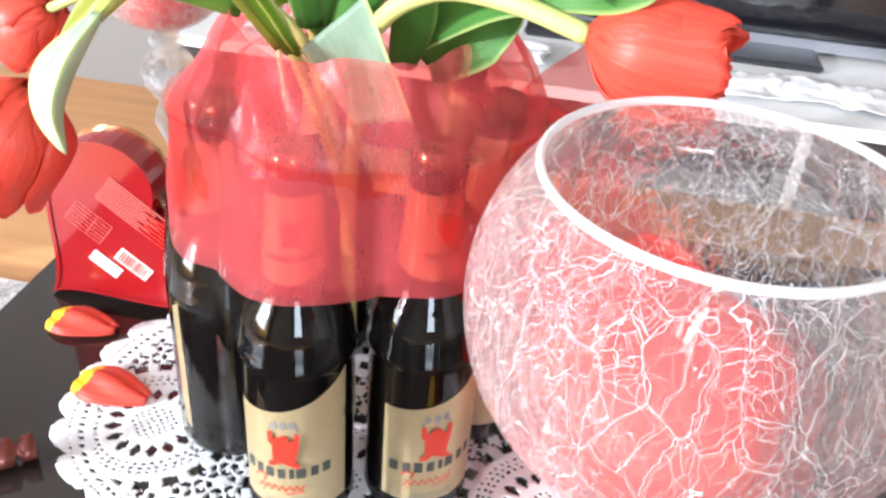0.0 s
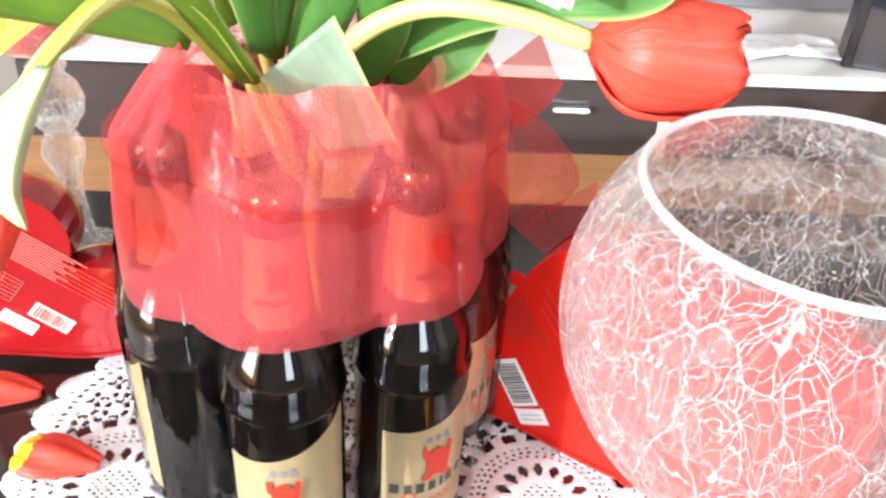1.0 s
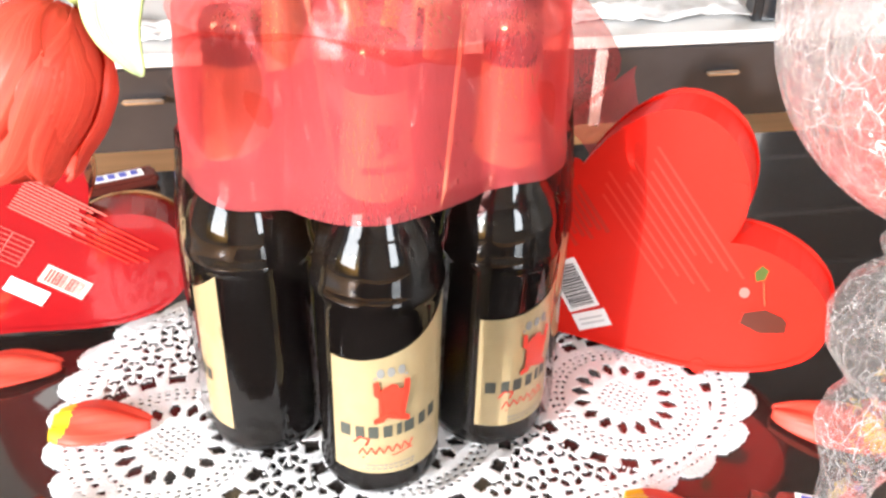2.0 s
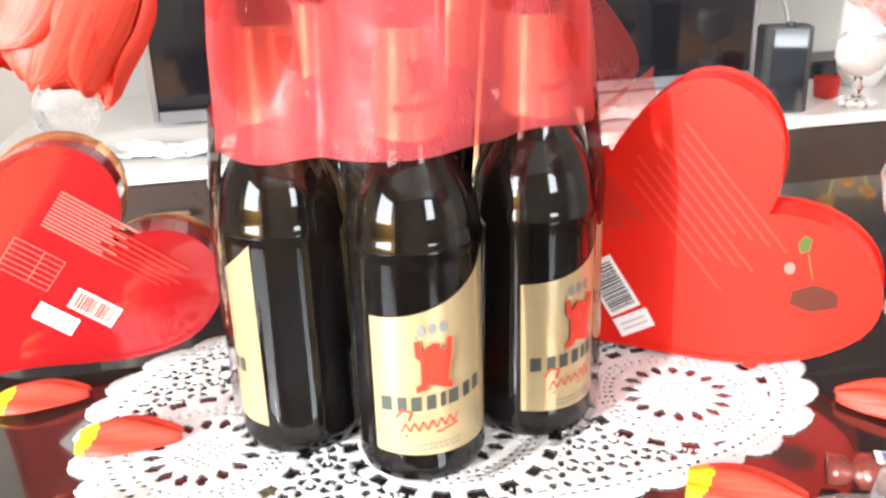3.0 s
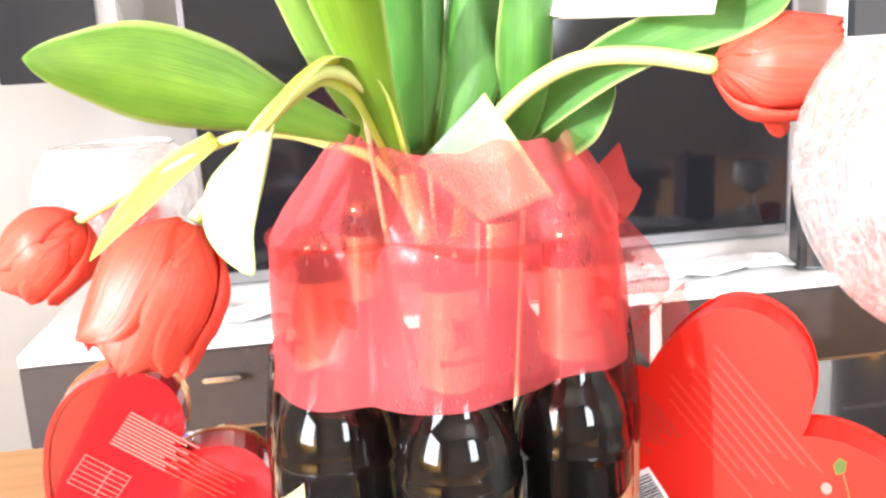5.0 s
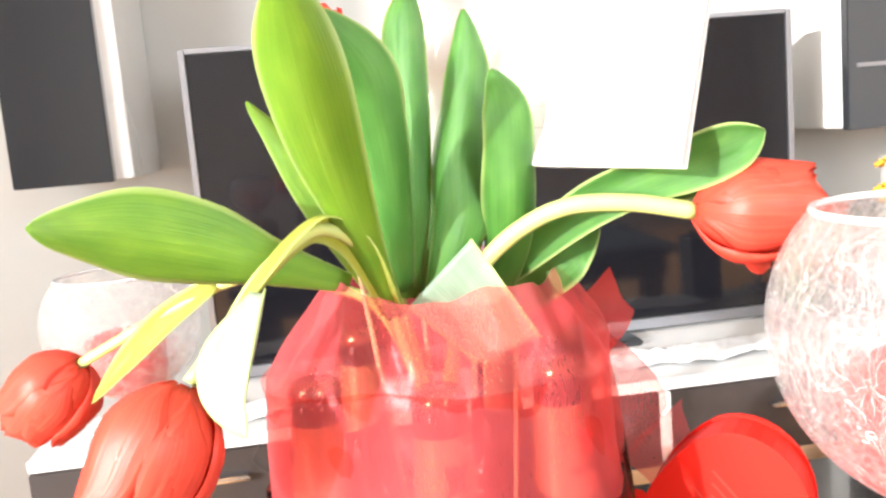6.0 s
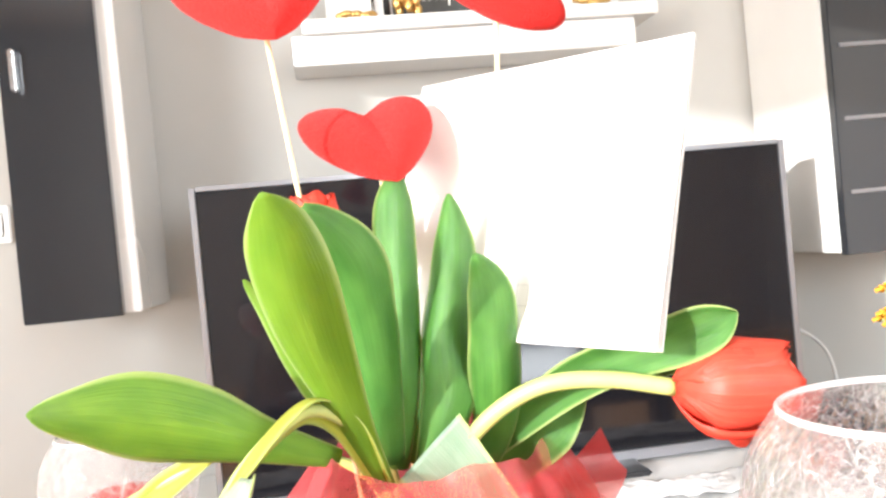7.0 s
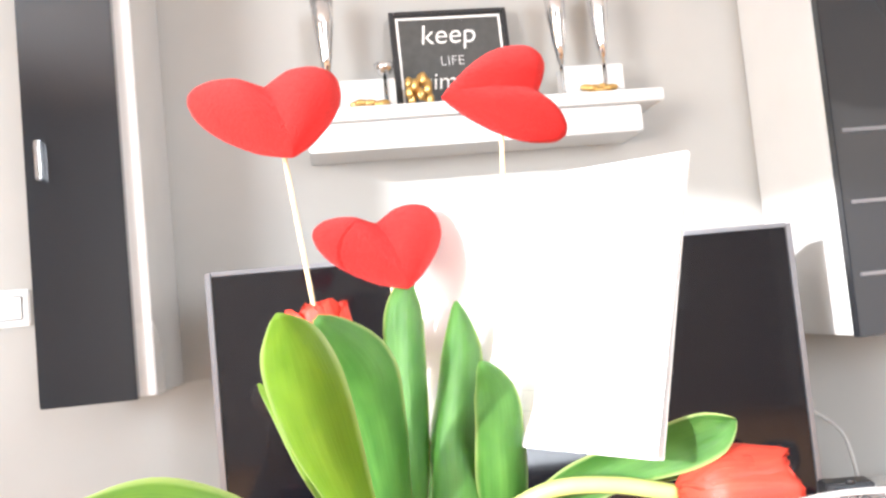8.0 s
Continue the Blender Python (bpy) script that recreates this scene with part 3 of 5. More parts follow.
def beer_bottle(x, y, turn, label):
    """Dark bottle; turn: direction of the label's middle in degrees."""
    e = empty("beer_bottle", x, y, BZ, label, "bottle", "bottles under the tulips", turn)
    part("glass_body", lathe(PROFILE, 48), BEER, e, smooth=True)
    cap = lathe([(0, 0.2575), (0.0115, 0.2575), (0.0132, 0.2562), (0.0142, 0.252), (0.0146, 0.2485), (0.0138, 0.2484), (0.0128, 0.2505)], 42)
    for v in cap.verts:
        r = math.hypot(v.co.x, v.co.y)
        if r > 0.0136:
            k = 1 + 0.05 * math.cos(21 * math.atan2(v.co.y, v.co.x))
            v.co.x, v.co.y = v.co.x * k, v.co.y * k
    part("crown_cap", cap, CROWN, e, "crimped metal crown cap", True)
    top = lambda s: 0.096 + 0.006 * s + 0.024 * s**2.6
    lab = part("label", wrap_patch(-1.05, 1.15, lambda s: 0.019, top, 0.0004, radius=0.0339), LABEL, e, "cream and gold paper label", True)
    part("emblem", wrap_outline(emblem(1.05, -0.002, 0.0715), 0.002), LBL_RED, lab, "plain red figure emblem")
    part("glasses", wrap_outline([disc(-0.002 + d, 0.091 + 0.0006 * d / 0.005, 0.0021, 0.0032) for d in (-0.0055, 0, 0.0055)] + strip([(-0.011, 0.0868), (0.007, 0.0882)], 0.0016), 0.0008), LBL_STEEL, lab)
    for block in word_bars(-0.0305, 0.029, 0.0442, 0.0062, 0.0082, (1.15, 0.9, 1, 0.9, 0.55, 1.1, 0.9, 1)):
        part("print_block", wrap_outline([block], 0.0008), LBL_INK, lab)
    sw = [(-0.02 + 0.03 * i / 13, 0.0345 + 0.004 * i / 13 + (0.003 if i % 2 else -0.002)) for i in range(14)]
    part("script_mark", wrap_outline(strip(sw, 0.0008) + strip([(-0.018, 0.0305), (0.0, 0.0325), (0.01, 0.0355)], 0.001) + strip([(-0.0225, 0.041), (-0.019, 0.0455), (-0.014, 0.0445), (-0.016, 0.0395)], 0.0012), 0.0008), LBL_RED, lab, "red script stroke")
    part("small_print", wrap_outline([q for zz, n in ((0.0245, 11), (0.0218, 9)) for q in word_bars(-0.016, 0.012, zz, 0.0015, 0.0011, (1,) * n)], 0.0008), LBL_STEEL, lab)
    nl = part("neck_label", wrap_patch(-2.95, 2.95, lambda s: 0.179 + 0.012 * abs(2 * s - 1) ** 1.5 + 0.006 * s, lambda s: 0.234, 0.0004, 48, 10), LABEL, e, "cream neck label", True)
    part("neck_emblem", wrap_outline([[(x, z) for x, z in o] for o in emblem(0.62, 0.002, 0.213)], 0.0022, 0.0158), LBL_RED, nl)
    part("neck_word_mark", wrap_outline(word_bars(-0.011, 0.015, 0.196, 0.002, 0.0034, (1.1, 0.9, 1, 0.9, 0.6, 1, 0.9, 1)), 0.0014, 0.0178), LBL_INK, nl)
    return e


BOTTLES = [(0.02, 0.5745, -84), (0.092, 0.6, -58), (-0.044, 0.6184, -191), (0.117, 0.677, -22), (-0.012, 0.735, 140), (0.083, 0.742, 40)]
for (bx, by, bt), lb_text in zip(BOTTLES, ("dark brown glass bottle with cream label facing the room", "dark brown glass bottle with cream label turned aside", "dark brown glass bottle showing the edge of its label", "dark brown glass bottle behind the front row", "dark brown glass bottle at the back of the ring", "dark brown glass bottle at the back of the ring")):
    beer_bottle(bx, by, bt, lb_text)

# clear film round the ring of bottles; red organza sash over the necks
CX, CY = 0.037, 0.655


def hull_radius(a, pad):
    """Distance from the ring's middle to the outside of the bottles in direction a."""
    d = Vector((math.cos(a), math.sin(a)))
    best = 0
    for bx, by, _ in BOTTLES:
        best = max(best, (Vector((bx - CX, by - CY))).dot(d) + pad)
    return best


def organza():
    bm = bmesh.new()
    na, nz = 180, 34
    grid = []
    for j in range(nz + 1):
        s = j / nz
        row = []
        for i in range(na):
            a = 2 * math.pi * i / na
            fold = noise.noise((math.cos(a) * 2.2, math.sin(a) * 2.2, s * 0.8)) + 0.5 * noise.noise((math.cos(a) * 7, math.sin(a) * 7, s * 1.6 + 4)) + 0.7 * noise.noise((math.cos(a + s * 1.1) * 5, math.sin(a + s * 1.1) * 5, s * 2.5 + 11))
            full = hull_radius(a, 0.0305 - 0.0055 * min(s / 0.5, 1))
            if s < 0.62:
                r = full + 0.0016 * fold + 0.001 * math.sin(9 * s + 5 * a)
                low = 0.624 + 0.009 * math.cos(a + 0.9)
                z = low + (0.707 - low) * s / 0.62 + 0.004 * noise.noise((3 * math.cos(a), 3 * math.sin(a), 9)) * (1 - s)
            else:
                k = (s - 0.62) / 0.38
                r = full * (1 - k) + (0.068 + 0.012 * max(0.0, -math.sin(a)) + 0.005 * fold) * k + 0.005 * fold * math.sin(math.pi * k)
                z = 0.707 + (0.05 + 0.012 * noise.noise((2.5 * math.cos(a), 2.5 * math.sin(a), 2))) * k**0.9 + 0.004 * fold
            row.append(bm.verts.new((r * math.cos(a), r * math.sin(a), z - 0.6)))
        grid.append(row)
    for j in range(nz):
        for i in range(na):
            bm.faces.new((grid[j][i], grid[j][(i + 1) % na], grid[j + 1][(i + 1) % na], grid[j + 1][i]))
    return bm


def hem():
    """The turned-in second layer of the cloth, with its fold line."""
    bm = bmesh.new()
    na, nz = 150, 14
    grid = []
    for j in range(nz + 1):
        s = j / nz
        row = []
        for i in range(na):
            a = 2 * math.pi * i / na
            fold = noise.noise((math.cos(a) * 3.1, math.sin(a) * 3.1, s + 3.3))
            r = hull_radius(a, 0.0298 - 0.005 * s) + 0.0025 * fold - 0.002 + 0.003 * max(0, s - 0.9) / 0.1
            z = 0.024 + 0.009 * math.cos(a + 0.9) * (1 - s) + 0.082 * s + 0.006 * noise.noise((1.5 * math.cos(a), 1.5 * math.sin(a), 6.1)) * s + 0.0045 * math.cos(a + 2.6)
            row.append(bm.verts.new((r * math.cos(a), r * math.sin(a), z)))
        grid.append(row)
    for j in range(nz):
        for i in range(na):
            bm.faces.new((grid[j][i], grid[j][(i + 1) % na], grid[j + 1][(i + 1) % na], grid[j + 1][i]))
    return bm


sash = empty("organza_sash", CX, CY, 0.6, "sheer red organza wrapped round the bottle necks", "fabric")
part("cloth", organza(), GAUZE, sash, smooth=True)
part("hem", hem(), GAUZE_IN, sash, "turned-in double layer", True)


def film_sheet(a0, a1, seed):
    """Crinkled cellophane over one side of the ring of bottles, from the doily up under the cloth."""
    bm = bmesh.new()
    na, nz, grid = 90, 22, []
    for j in range(nz + 1):
        s = j / nz
        grid.append([])
        for i in range(na + 1):
            a = a0 + (a1 - a0) * i / na
            crease = noise.noise((math.cos(a) * 6, math.sin(a) * 6, s * 3)) + 0.5 * noise.noise((math.cos(a) * 15, math.sin(a) * 15, s * 7 + 5))
            r = hull_radius(a, 0.0366 - 0.006 * max(0.0, s - 0.75) / 0.25) + 0.0009 * crease + 0.0004 * seed
            grid[-1].append(bm.verts.new((r * math.cos(a), r * math.sin(a), 0.19 * s)))
    for r0, r1 in zip(grid, grid[1:]):
        for i in range(na):
            bm.faces.new((r0[i], r0[i + 1], r1[i + 1], r1[i]))
    return bm


film = empty("clear_wrapping", CX, CY, TABLE + 0.0024, "crinkled clear film wrapped round the bottles", "wrapping")
part("front_sheet", film_sheet(-math.pi - 0.05, 0.2, 0), FILM, film, smooth=True)
part("back_sheet", film_sheet(0.1, math.pi + 0.05, 1), FILM, film, smooth=True)


def tail(keys, width, tw):
    """A free end of cloth along keys."""
    pts = spline(keys, 18)
    bm = bmesh.new()
    rows = []
    for i, p in enumerate(pts):
        s = i / 18
        d = (pts[min(i + 1, 18)] - pts[max(i - 1, 0)]).normalized()
        side = d.cross(Vector((math.cos(tw), math.sin(tw), 0.1))).normalized()
        w = width * (0.45 + 0.55 * min(1, s * 1.6)) * (1 if s < 0.65 else 1 - 0.75 * (s - 0.65) / 0.35)
        rows.append([bm.verts.new(p + side * w * (j / 8 - 0.5) + d.cross(side) * 0.004 * math.sin(j * 1.3 + s * 5)) for j in range(9)])
    for a, b in zip(rows, rows[1:]):
        for j in range(8):
            bm.faces.new((a[j], a[j + 1], b[j + 1], b[j]))
    return bm


def sash_local(p):
    return (p[0] - CX, p[1] - CY, p[2] - 0.6)


part("cloth_tail", tail([sash_local(k) for k in ((0.125, 0.695, 0.7), (0.158, 0.718, 0.668), (0.178, 0.73, 0.632), (0.16, 0.715, 0.597))], 0.062, 1.0), GAUZE, sash, smooth=True)


def cloth_point(corners, ripple, seed):
    """A pointed end of doubled cloth between four corners, gently creased."""
    a, b, c, d = (Vector(sash_local(q)) for q in corners)
    out = (b - a).cross(d - a).normalized()
    bm, n, rows = bmesh.new(), 12, []
    for i in range(n + 1):
        u = i / n
        rows.append([])
        for j in range(n + 1):
            v = j / n
            p = (a * (1 - u) + b * u) * (1 - v) + (d * (1 - u) + c * u) * v
            rows[-1].append(bm.verts.new(p + out * ripple * (noise.noise((u * 2.2, v * 2.2, seed)) + 0.6 * math.sin(4 * (u - v)))))
    for r0, r1 in zip(rows, rows[1:]):
        for j in range(n):
            bm.faces.new((r0[j], r0[j + 1], r1[j + 1], r1[j]))
    return bm


for corners, m, seed in (
    (((0.122, 0.688, 0.706), (0.161, 0.706, 0.7395), (0.181, 0.715, 0.7045), (0.157, 0.704, 0.676)), GAUZE_T, 1.0),
    (((0.083, 0.642, 0.732), (0.106, 0.634, 0.751), (0.123, 0.648, 0.728), (0.106, 0.642, 0.71)), GAUZE, 2.0),
    (((0.162, 0.7, 0.603), (0.215, 0.72, 0.634), (0.228, 0.726, 0.598), (0.19, 0.712, 0.572)), GAUZE, 3.0),
):
    part("cloth_point", cloth_point(corners, 0.004, seed), m, sash, "pointed end of the cloth", True)

# ---- heart boxes ----


def heart_outline(width, height, n=72, tuck=0.58, power=2.75):
    """Heart outline, tip down, cleft at the origin's top; width across the lobes, height from tip to cleft."""
    out = []
    for k in range(n):
        t = 2 * math.pi * k / n
        y = 13 * math.cos(t) - 5 * math.cos(2 * t) - 2 * math.cos(3 * t) - math.cos(4 * t)
        if y > 5:
            y = 5 + (y - 5) * tuck
        out.append((width / 2 * math.copysign(abs(math.sin(t)) ** power, math.sin(t)), height / 22 * (y + 6)))
    return out


def flat_bar(parent, name, u0, u1, v0, v1, m, rot, cu=0.0, cv=0.0, z=0.0, label=""):
    """A thin printed or stuck-on rectangle on a face, in turned coordinates."""
    c, s = math.cos(rot), math.sin(rot)
    bm = slab([(cu + c * u - s * v, cv + s * u + c * v) for u, v in ((u0, v0), (u1, v0), (u1, v1), (u0, v1))], 0.0003)
    bmesh.ops.translate(bm, verts=bm.verts[:], vec=(0, 0, z))
    return part(name, bm, m, parent, label)


def bars(parent, name, rects, m, rot, cu, cv, z):
    """Many printed strokes as one layer of print."""
    bm = bmesh.new()
    c, s = math.cos(rot), math.sin(rot)
    for u0, u1, v0, v1 in rects:
        bm.faces.new([bm.verts.new((cu + c * u - s * v, cv + s * u + c * v, z)) for u, v in ((u0, v0), (u1, v0), (u1, v1), (u0, v1))])
    return part(name, bm, m, parent)


def barcode(width, n=26, seed=3):
    r = random.Random(seed)
    x, out = 0.0, []
    while x < width:
        w = r.choice((0.0005, 0.0009, 0.0013))
        out.append((x, min(x + w, width)))
        x += w + r.choice((0.0006, 0.001))
    return out


def heart_box(cx, cy, cz, yaw, lean, roll, face, depth, mu, mv, width, tall, tuck, power, label):
    """Standing heart-shaped box; local x, y in its face, z out of the face."""
    e = empty("heart_box", cx, cy, cz, label, "gift box", "heart boxes")
    face_m = pose(0, 0, 0, 90 + lean, 0, yaw)
    e.matrix_basis = Matrix.Translation((cx, cy, cz)) @ face_m
    rot = Matrix.Rotation(radians(roll), 4, "Z")

    def turned(bm, z=0.0):
        bmesh.ops.transform(bm, matrix=Matrix.Translation((mu, mv, z)) @ rot, verts=bm.verts[:])
        return bm

    side = slab(heart_outline(width, tall, tuck=tuck, power=power), depth)
    body = part("tray", turned(side, -depth), face, e)
    lid = bmesh.new()
    o1, o2 = heart_outline(width + 0.0025, tall + 0.002, tuck=tuck, power=power), heart_outline(width - 0.004, tall - 0.004, tuck=tuck, power=power)
    lo = [lid.verts.new((x, y - 0.001, -0.012)) for x, y in o1]
    hi = [lid.verts.new((x, y - 0.001, 0.0012)) for x, y in o1]
    inn = [lid.verts.new((x, y + 0.002, 0.0012)) for x, y in o2]
    for a, b in ((lo, hi), (hi, inn)):
        for i in range(len(a)):
            j = (i + 1) % len(a)
            lid.faces.new((a[i], a[j], b[j], b[i]))
    part("rim", turned(lid), face, e)
    back = slab(heart_outline(width + 0.0035, tall + 0.003, tuck=tuck, power=power), 0.003)
    part("edge_band", turned(back, -depth - 0.0005), GOLD_RIM if face is RED_FOIL else face, e, "bright edge band")
    low = min((e.matrix_basis @ v.co).z for o in e.children for v in o.data.vertices)
    e.matrix_basis = Matrix.Translation((0, 0, max(0, TABLE + 0.0018 - low))) @ e.matrix_basis
    return e


# red card box beside the goblet; face coordinates are along the face and up
hr = heart_box(0.2135, 0.6305, 0.5245, math.degrees(math.atan2(-0.578, 0.816)), 2, -52.9, RED_BOX, 0.03, -0.033, -0.0185, 0.19, 0.176, 0.6, 2.45, "red heart-shaped chocolate box standing on its side")
flat_bar(hr, "sticker", -0.0115, 0.0115, -0.02, 0.02, PAPER, radians(33), -0.0575, -0.0265, 0.0004, "white barcode sticker")
bars(hr, "barcode_print", [(-0.009, 0.009, -0.017 + a, -0.017 + b) for a, b in barcode(0.034)], INK, radians(33), -0.0575, -0.0265, 0.0009)
flat_bar(hr, "price_sticker", -0.0125, 0.0125, -0.007, 0.007, PAPER, radians(30), -0.041, -0.051, 0.0004, "small white sticker")
bars(hr, "sticker_print", [(-0.009, 0.009, v, v + 0.0016) for v in (-0.003, 0.001)], GREY_INK, radians(30), -0.041, -0.051, 0.0009)
bars(hr, "pale_text", [(-0.05 + 0.006 * (i % 3), 0.052 - 0.009 * (i % 4), -0.006 * i, -0.006 * i + 0.0018) for i in range(9)], RED_PALE, radians(-50), 0.016, 0.05, 0.0004)
bars(hr, "dark_text", [(-0.02, 0.018 - 0.004 * (i % 3), -0.0042 * i, -0.0042 * i + 0.003) for i in range(7)], RED_DEEP, radians(-52), -0.05, 0.035, 0.0004)
ch = slab([(-0.013, -0.007), (0.0, -0.011), (0.015, -0.006), (0.0145, 0.002), (0.011, 0.0055), (0.0, 0.008), (-0.012, 0.002)], 0.0004)
bmesh.ops.translate(ch, verts=ch.verts[:], vec=(0.067, -0.016, 0.0004))
part("praline_print", ch, CHOC, hr, "printed brown praline")
cy_ = slab(disc(0.0525, 0.001, 0.0032, 0.004, 16), 0.0004)
bmesh.ops.translate(cy_, verts=cy_.verts[:], vec=(0, 0, 0.0004))
part("cherry_print", cy_, TEXT_RED, hr, "printed glossy cherry")
lf = slab([(0.0575, 0.011), (0.0555, 0.0175), (0.059, 0.0235), (0.0635, 0.021), (0.0625, 0.0135)], 0.0004)
bmesh.ops.translate(lf, verts=lf.verts[:], vec=(0, 0, 0.0004))
part("leaf_print", lf, PRINT_GREEN, hr, "printed green leaf")
bars(hr, "stalk_print", [(0.0, 0.0009, -0.018, 0.0)], GOLD_RIM, radians(14), 0.0615, 0.012, 0.0008)
for u, v in ((-0.064, 0.064), (0.037, 0.07), (0.035, -0.066)):
    pd = slab(disc(u, v, 0.006, 0.0065, 16), 0.0003)
    bmesh.ops.translate(pd, verts=pd.verts[:], vec=(0, 0, 0.0003))
    part("clear_seal", pd, RED_BOX, hr, "round adhesive seal")

hl = heart_box(-0.184, 0.72, 0.5245, -1.4, 4, -47.9, RED_FOIL, 0.026, -0.0205, -0.0305, 0.162, 0.132, 1.0, 2.95, "dark red glossy heart-shaped box, printed underside showing")
PR = radians(-38)
bars(hl, "ingredient_text", [(0.0, 0.052 - 0.004 * ((i * 7) % 5), -0.0026 * i, -0.0026 * i + 0.0013) for i in range(11)], TEXT_RED, PR, 0.007, 0.054, 0.0009)
bars(hl, "table_print", [(0.0, 0.034, -0.004 * i, -0.004 * i + 0.0006) for i in range(7)] + [(0.0, 0.0006, -0.024, 0.0), (0.02, 0.0206, -0.024, 0.0), (0.0335, 0.034, -0.024, 0.0)], TEXT_RED, PR, -0.026, 0.027, 0.0009)
bars(hl, "faint_text", [(0.0, 0.05 - 0.005 * (i % 3), -0.004 * i, -0.004 * i + 0.0012) for i in range(6)], RED_PALE, PR, 0.036, 0.024, 0.0009)
flat_bar(hl, "price_sticker", -0.0135, 0.0135, -0.0065, 0.0065, PAPER, PR, -0.0125, -0.033, 0.0006, "white sticker with faint print")
bars(hl, "sticker_print", [(-0.01, 0.004, 0.0, 0.0014), (-0.01, 0.009, -0.0035, -0.0022)], GREY_INK, PR, -0.0125, -0.033, 0.0011)
flat_bar(hl, "sticker", -0.0155, 0.0155, -0.008, 0.008, PINK_INK, PR, 0.013, -0.028, 0.0006, "pale barcode field")
bars(hl, "barcode_print", [(-0.0125 + a, -0.0125 + b, -0.006, 0.006) for a, b in barcode(0.025, seed=5)], RED_DEEP, PR, 0.013, -0.028, 0.0011)

# ---- goblets ----


def goblet(x, y, label, k=1.0):
    """Crackled glass goblet: round bowl, knobbed stem, foot; a red candle inside."""
    e = empty("goblet", x, y, TABLE + 0.0022, label, "candle holder", "crackle goblets")
    R, cz, wall = 0.0738, 0.3022, 0.0022
    outer, inner = [], []
    a_top = math.acos(0.0565 / R)
    for q in range(29):
        a = -math.pi / 2 + 0.1 + (a_top + math.pi / 2 - 0.1) * q / 28
        rise = math.sin(a) * (0.94 if a > 0 else 1.0)
        outer.append((R * math.cos(a), cz + R * rise))
        inner.append(((R - wall) * math.cos(a), cz + (R - wall) * rise))
    prof = outer + [(outer[-1][0] - 0.0004, outer[-1][1] + 0.0013), (inner[-1][0] + 0.0004, inner[-1][1] + 0.0013)] + inner[::-1] + [(0, cz - R + wall)]
    part("bowl", lathe(prof, 64), CRACKLE, e, "crackled clear glass bowl", True)
    lip = [(outer[-1][0] - wall / 2 + 0.0014 * math.cos(q * math.pi / 5), outer[-1][1] + 0.0008 + 0.0016 * math.sin(q * math.pi / 5)) for q in range(11)]
    part("rim", lathe(lip, 64), FROST, e, "rounded bright glass rim", True)
    stem = [(0.0, 0.2295), (0.009, 0.2285), (0.012, 0.223), (0.0185, 0.216), (0.014, 0.208), (0.0245, 0.196), (0.029, 0.182), (0.0265, 0.168), (0.019, 0.158), (0.013, 0.15), (0.019, 0.138), (0.021, 0.126), (0.016, 0.112), (0.0115, 0.1), (0.0105, 0.08), (0.0115, 0.055), (0.015, 0.032), (0.026, 0.016), (0.046, 0.007), (0.052, 0.003), (0.052, 0.0), (0, 0.0)]
    part("stem", lathe(stem, 40), CRACKLE, e, "knobbed crackled stem and foot", True)
    e.scale = (k, k, k)
    c = empty("candle", x, y, TABLE + 0.0022 + k * (cz - R + wall + 0.0006), "round red wax candle with a white wick inside the goblet", "candle", "candles")
    part("wax", lathe([(0, 0), (0.02, 0.0025), (0.0335, 0.009), (0.0365, 0.02), (0.037, 0.05), (0.035, 0.056), (0.03, 0.0585), (0.008, 0.0565), (0, 0.056)], 40), WAX, c, smooth=True)
    part("wick", tube([(0, 0, 0.0555), (0.001, 0, 0.062), (0.004, 0.001, 0.07)], 0.0011, 8), WICK, c)
    c.scale = (k, k, k)
    return e


goblet(0.207, 0.4262, "crackled clear glass goblet standing in front of a heart box")
goblet(-0.197, 0.865, "smaller crackled clear glass goblet behind a heart box", 0.85)

# ---- white folded card held among the leaves ----
card = empty("greeting_card", 0, 0, 0, "blank white folded card standing among the tulip leaves", "card")
card.matrix_basis = Matrix.Translation((0.091, 0.6145, 0.87)) @ Matrix.Rotation(radians(-50), 4, "Z") @ Matrix.Rotation(radians(-20), 4, "X") @ Matrix.Rotation(radians(2.5), 4, "Y")
part("front_sheet", box(-0.1, 0.1, -0.0014, -0.0004, -0.0535, 0.118, 0.0003), PAPER, card)
bk = box(-0.1, 0.1, 0.0004, 0.0014, -0.0525, 0.118, 0.0003)
for v in bk.verts:
    v.co.y += 0.05 * max(0.0, 0.118 - v.co.z) * 0.6
part("back_sheet", bk, PAPER, card)
# faint grid of thin grey lines low on the front sheet
bars(card, "ruled_print", [(-0.075 + 0.008 * k, -0.0747 + 0.008 * k, 0.0, 0.06) for k in range(7)] + [(-0.075, -0.027, 0.012 * k, 0.012 * k + 0.0003) for k in range(6)], GREY_INK, 0, 0, -0.045, 0)
pr = card.children[-1]
pr.matrix_basis = pose(0.06, -0.0018, 0, 90, 0, 0)

# ---- tulips ----


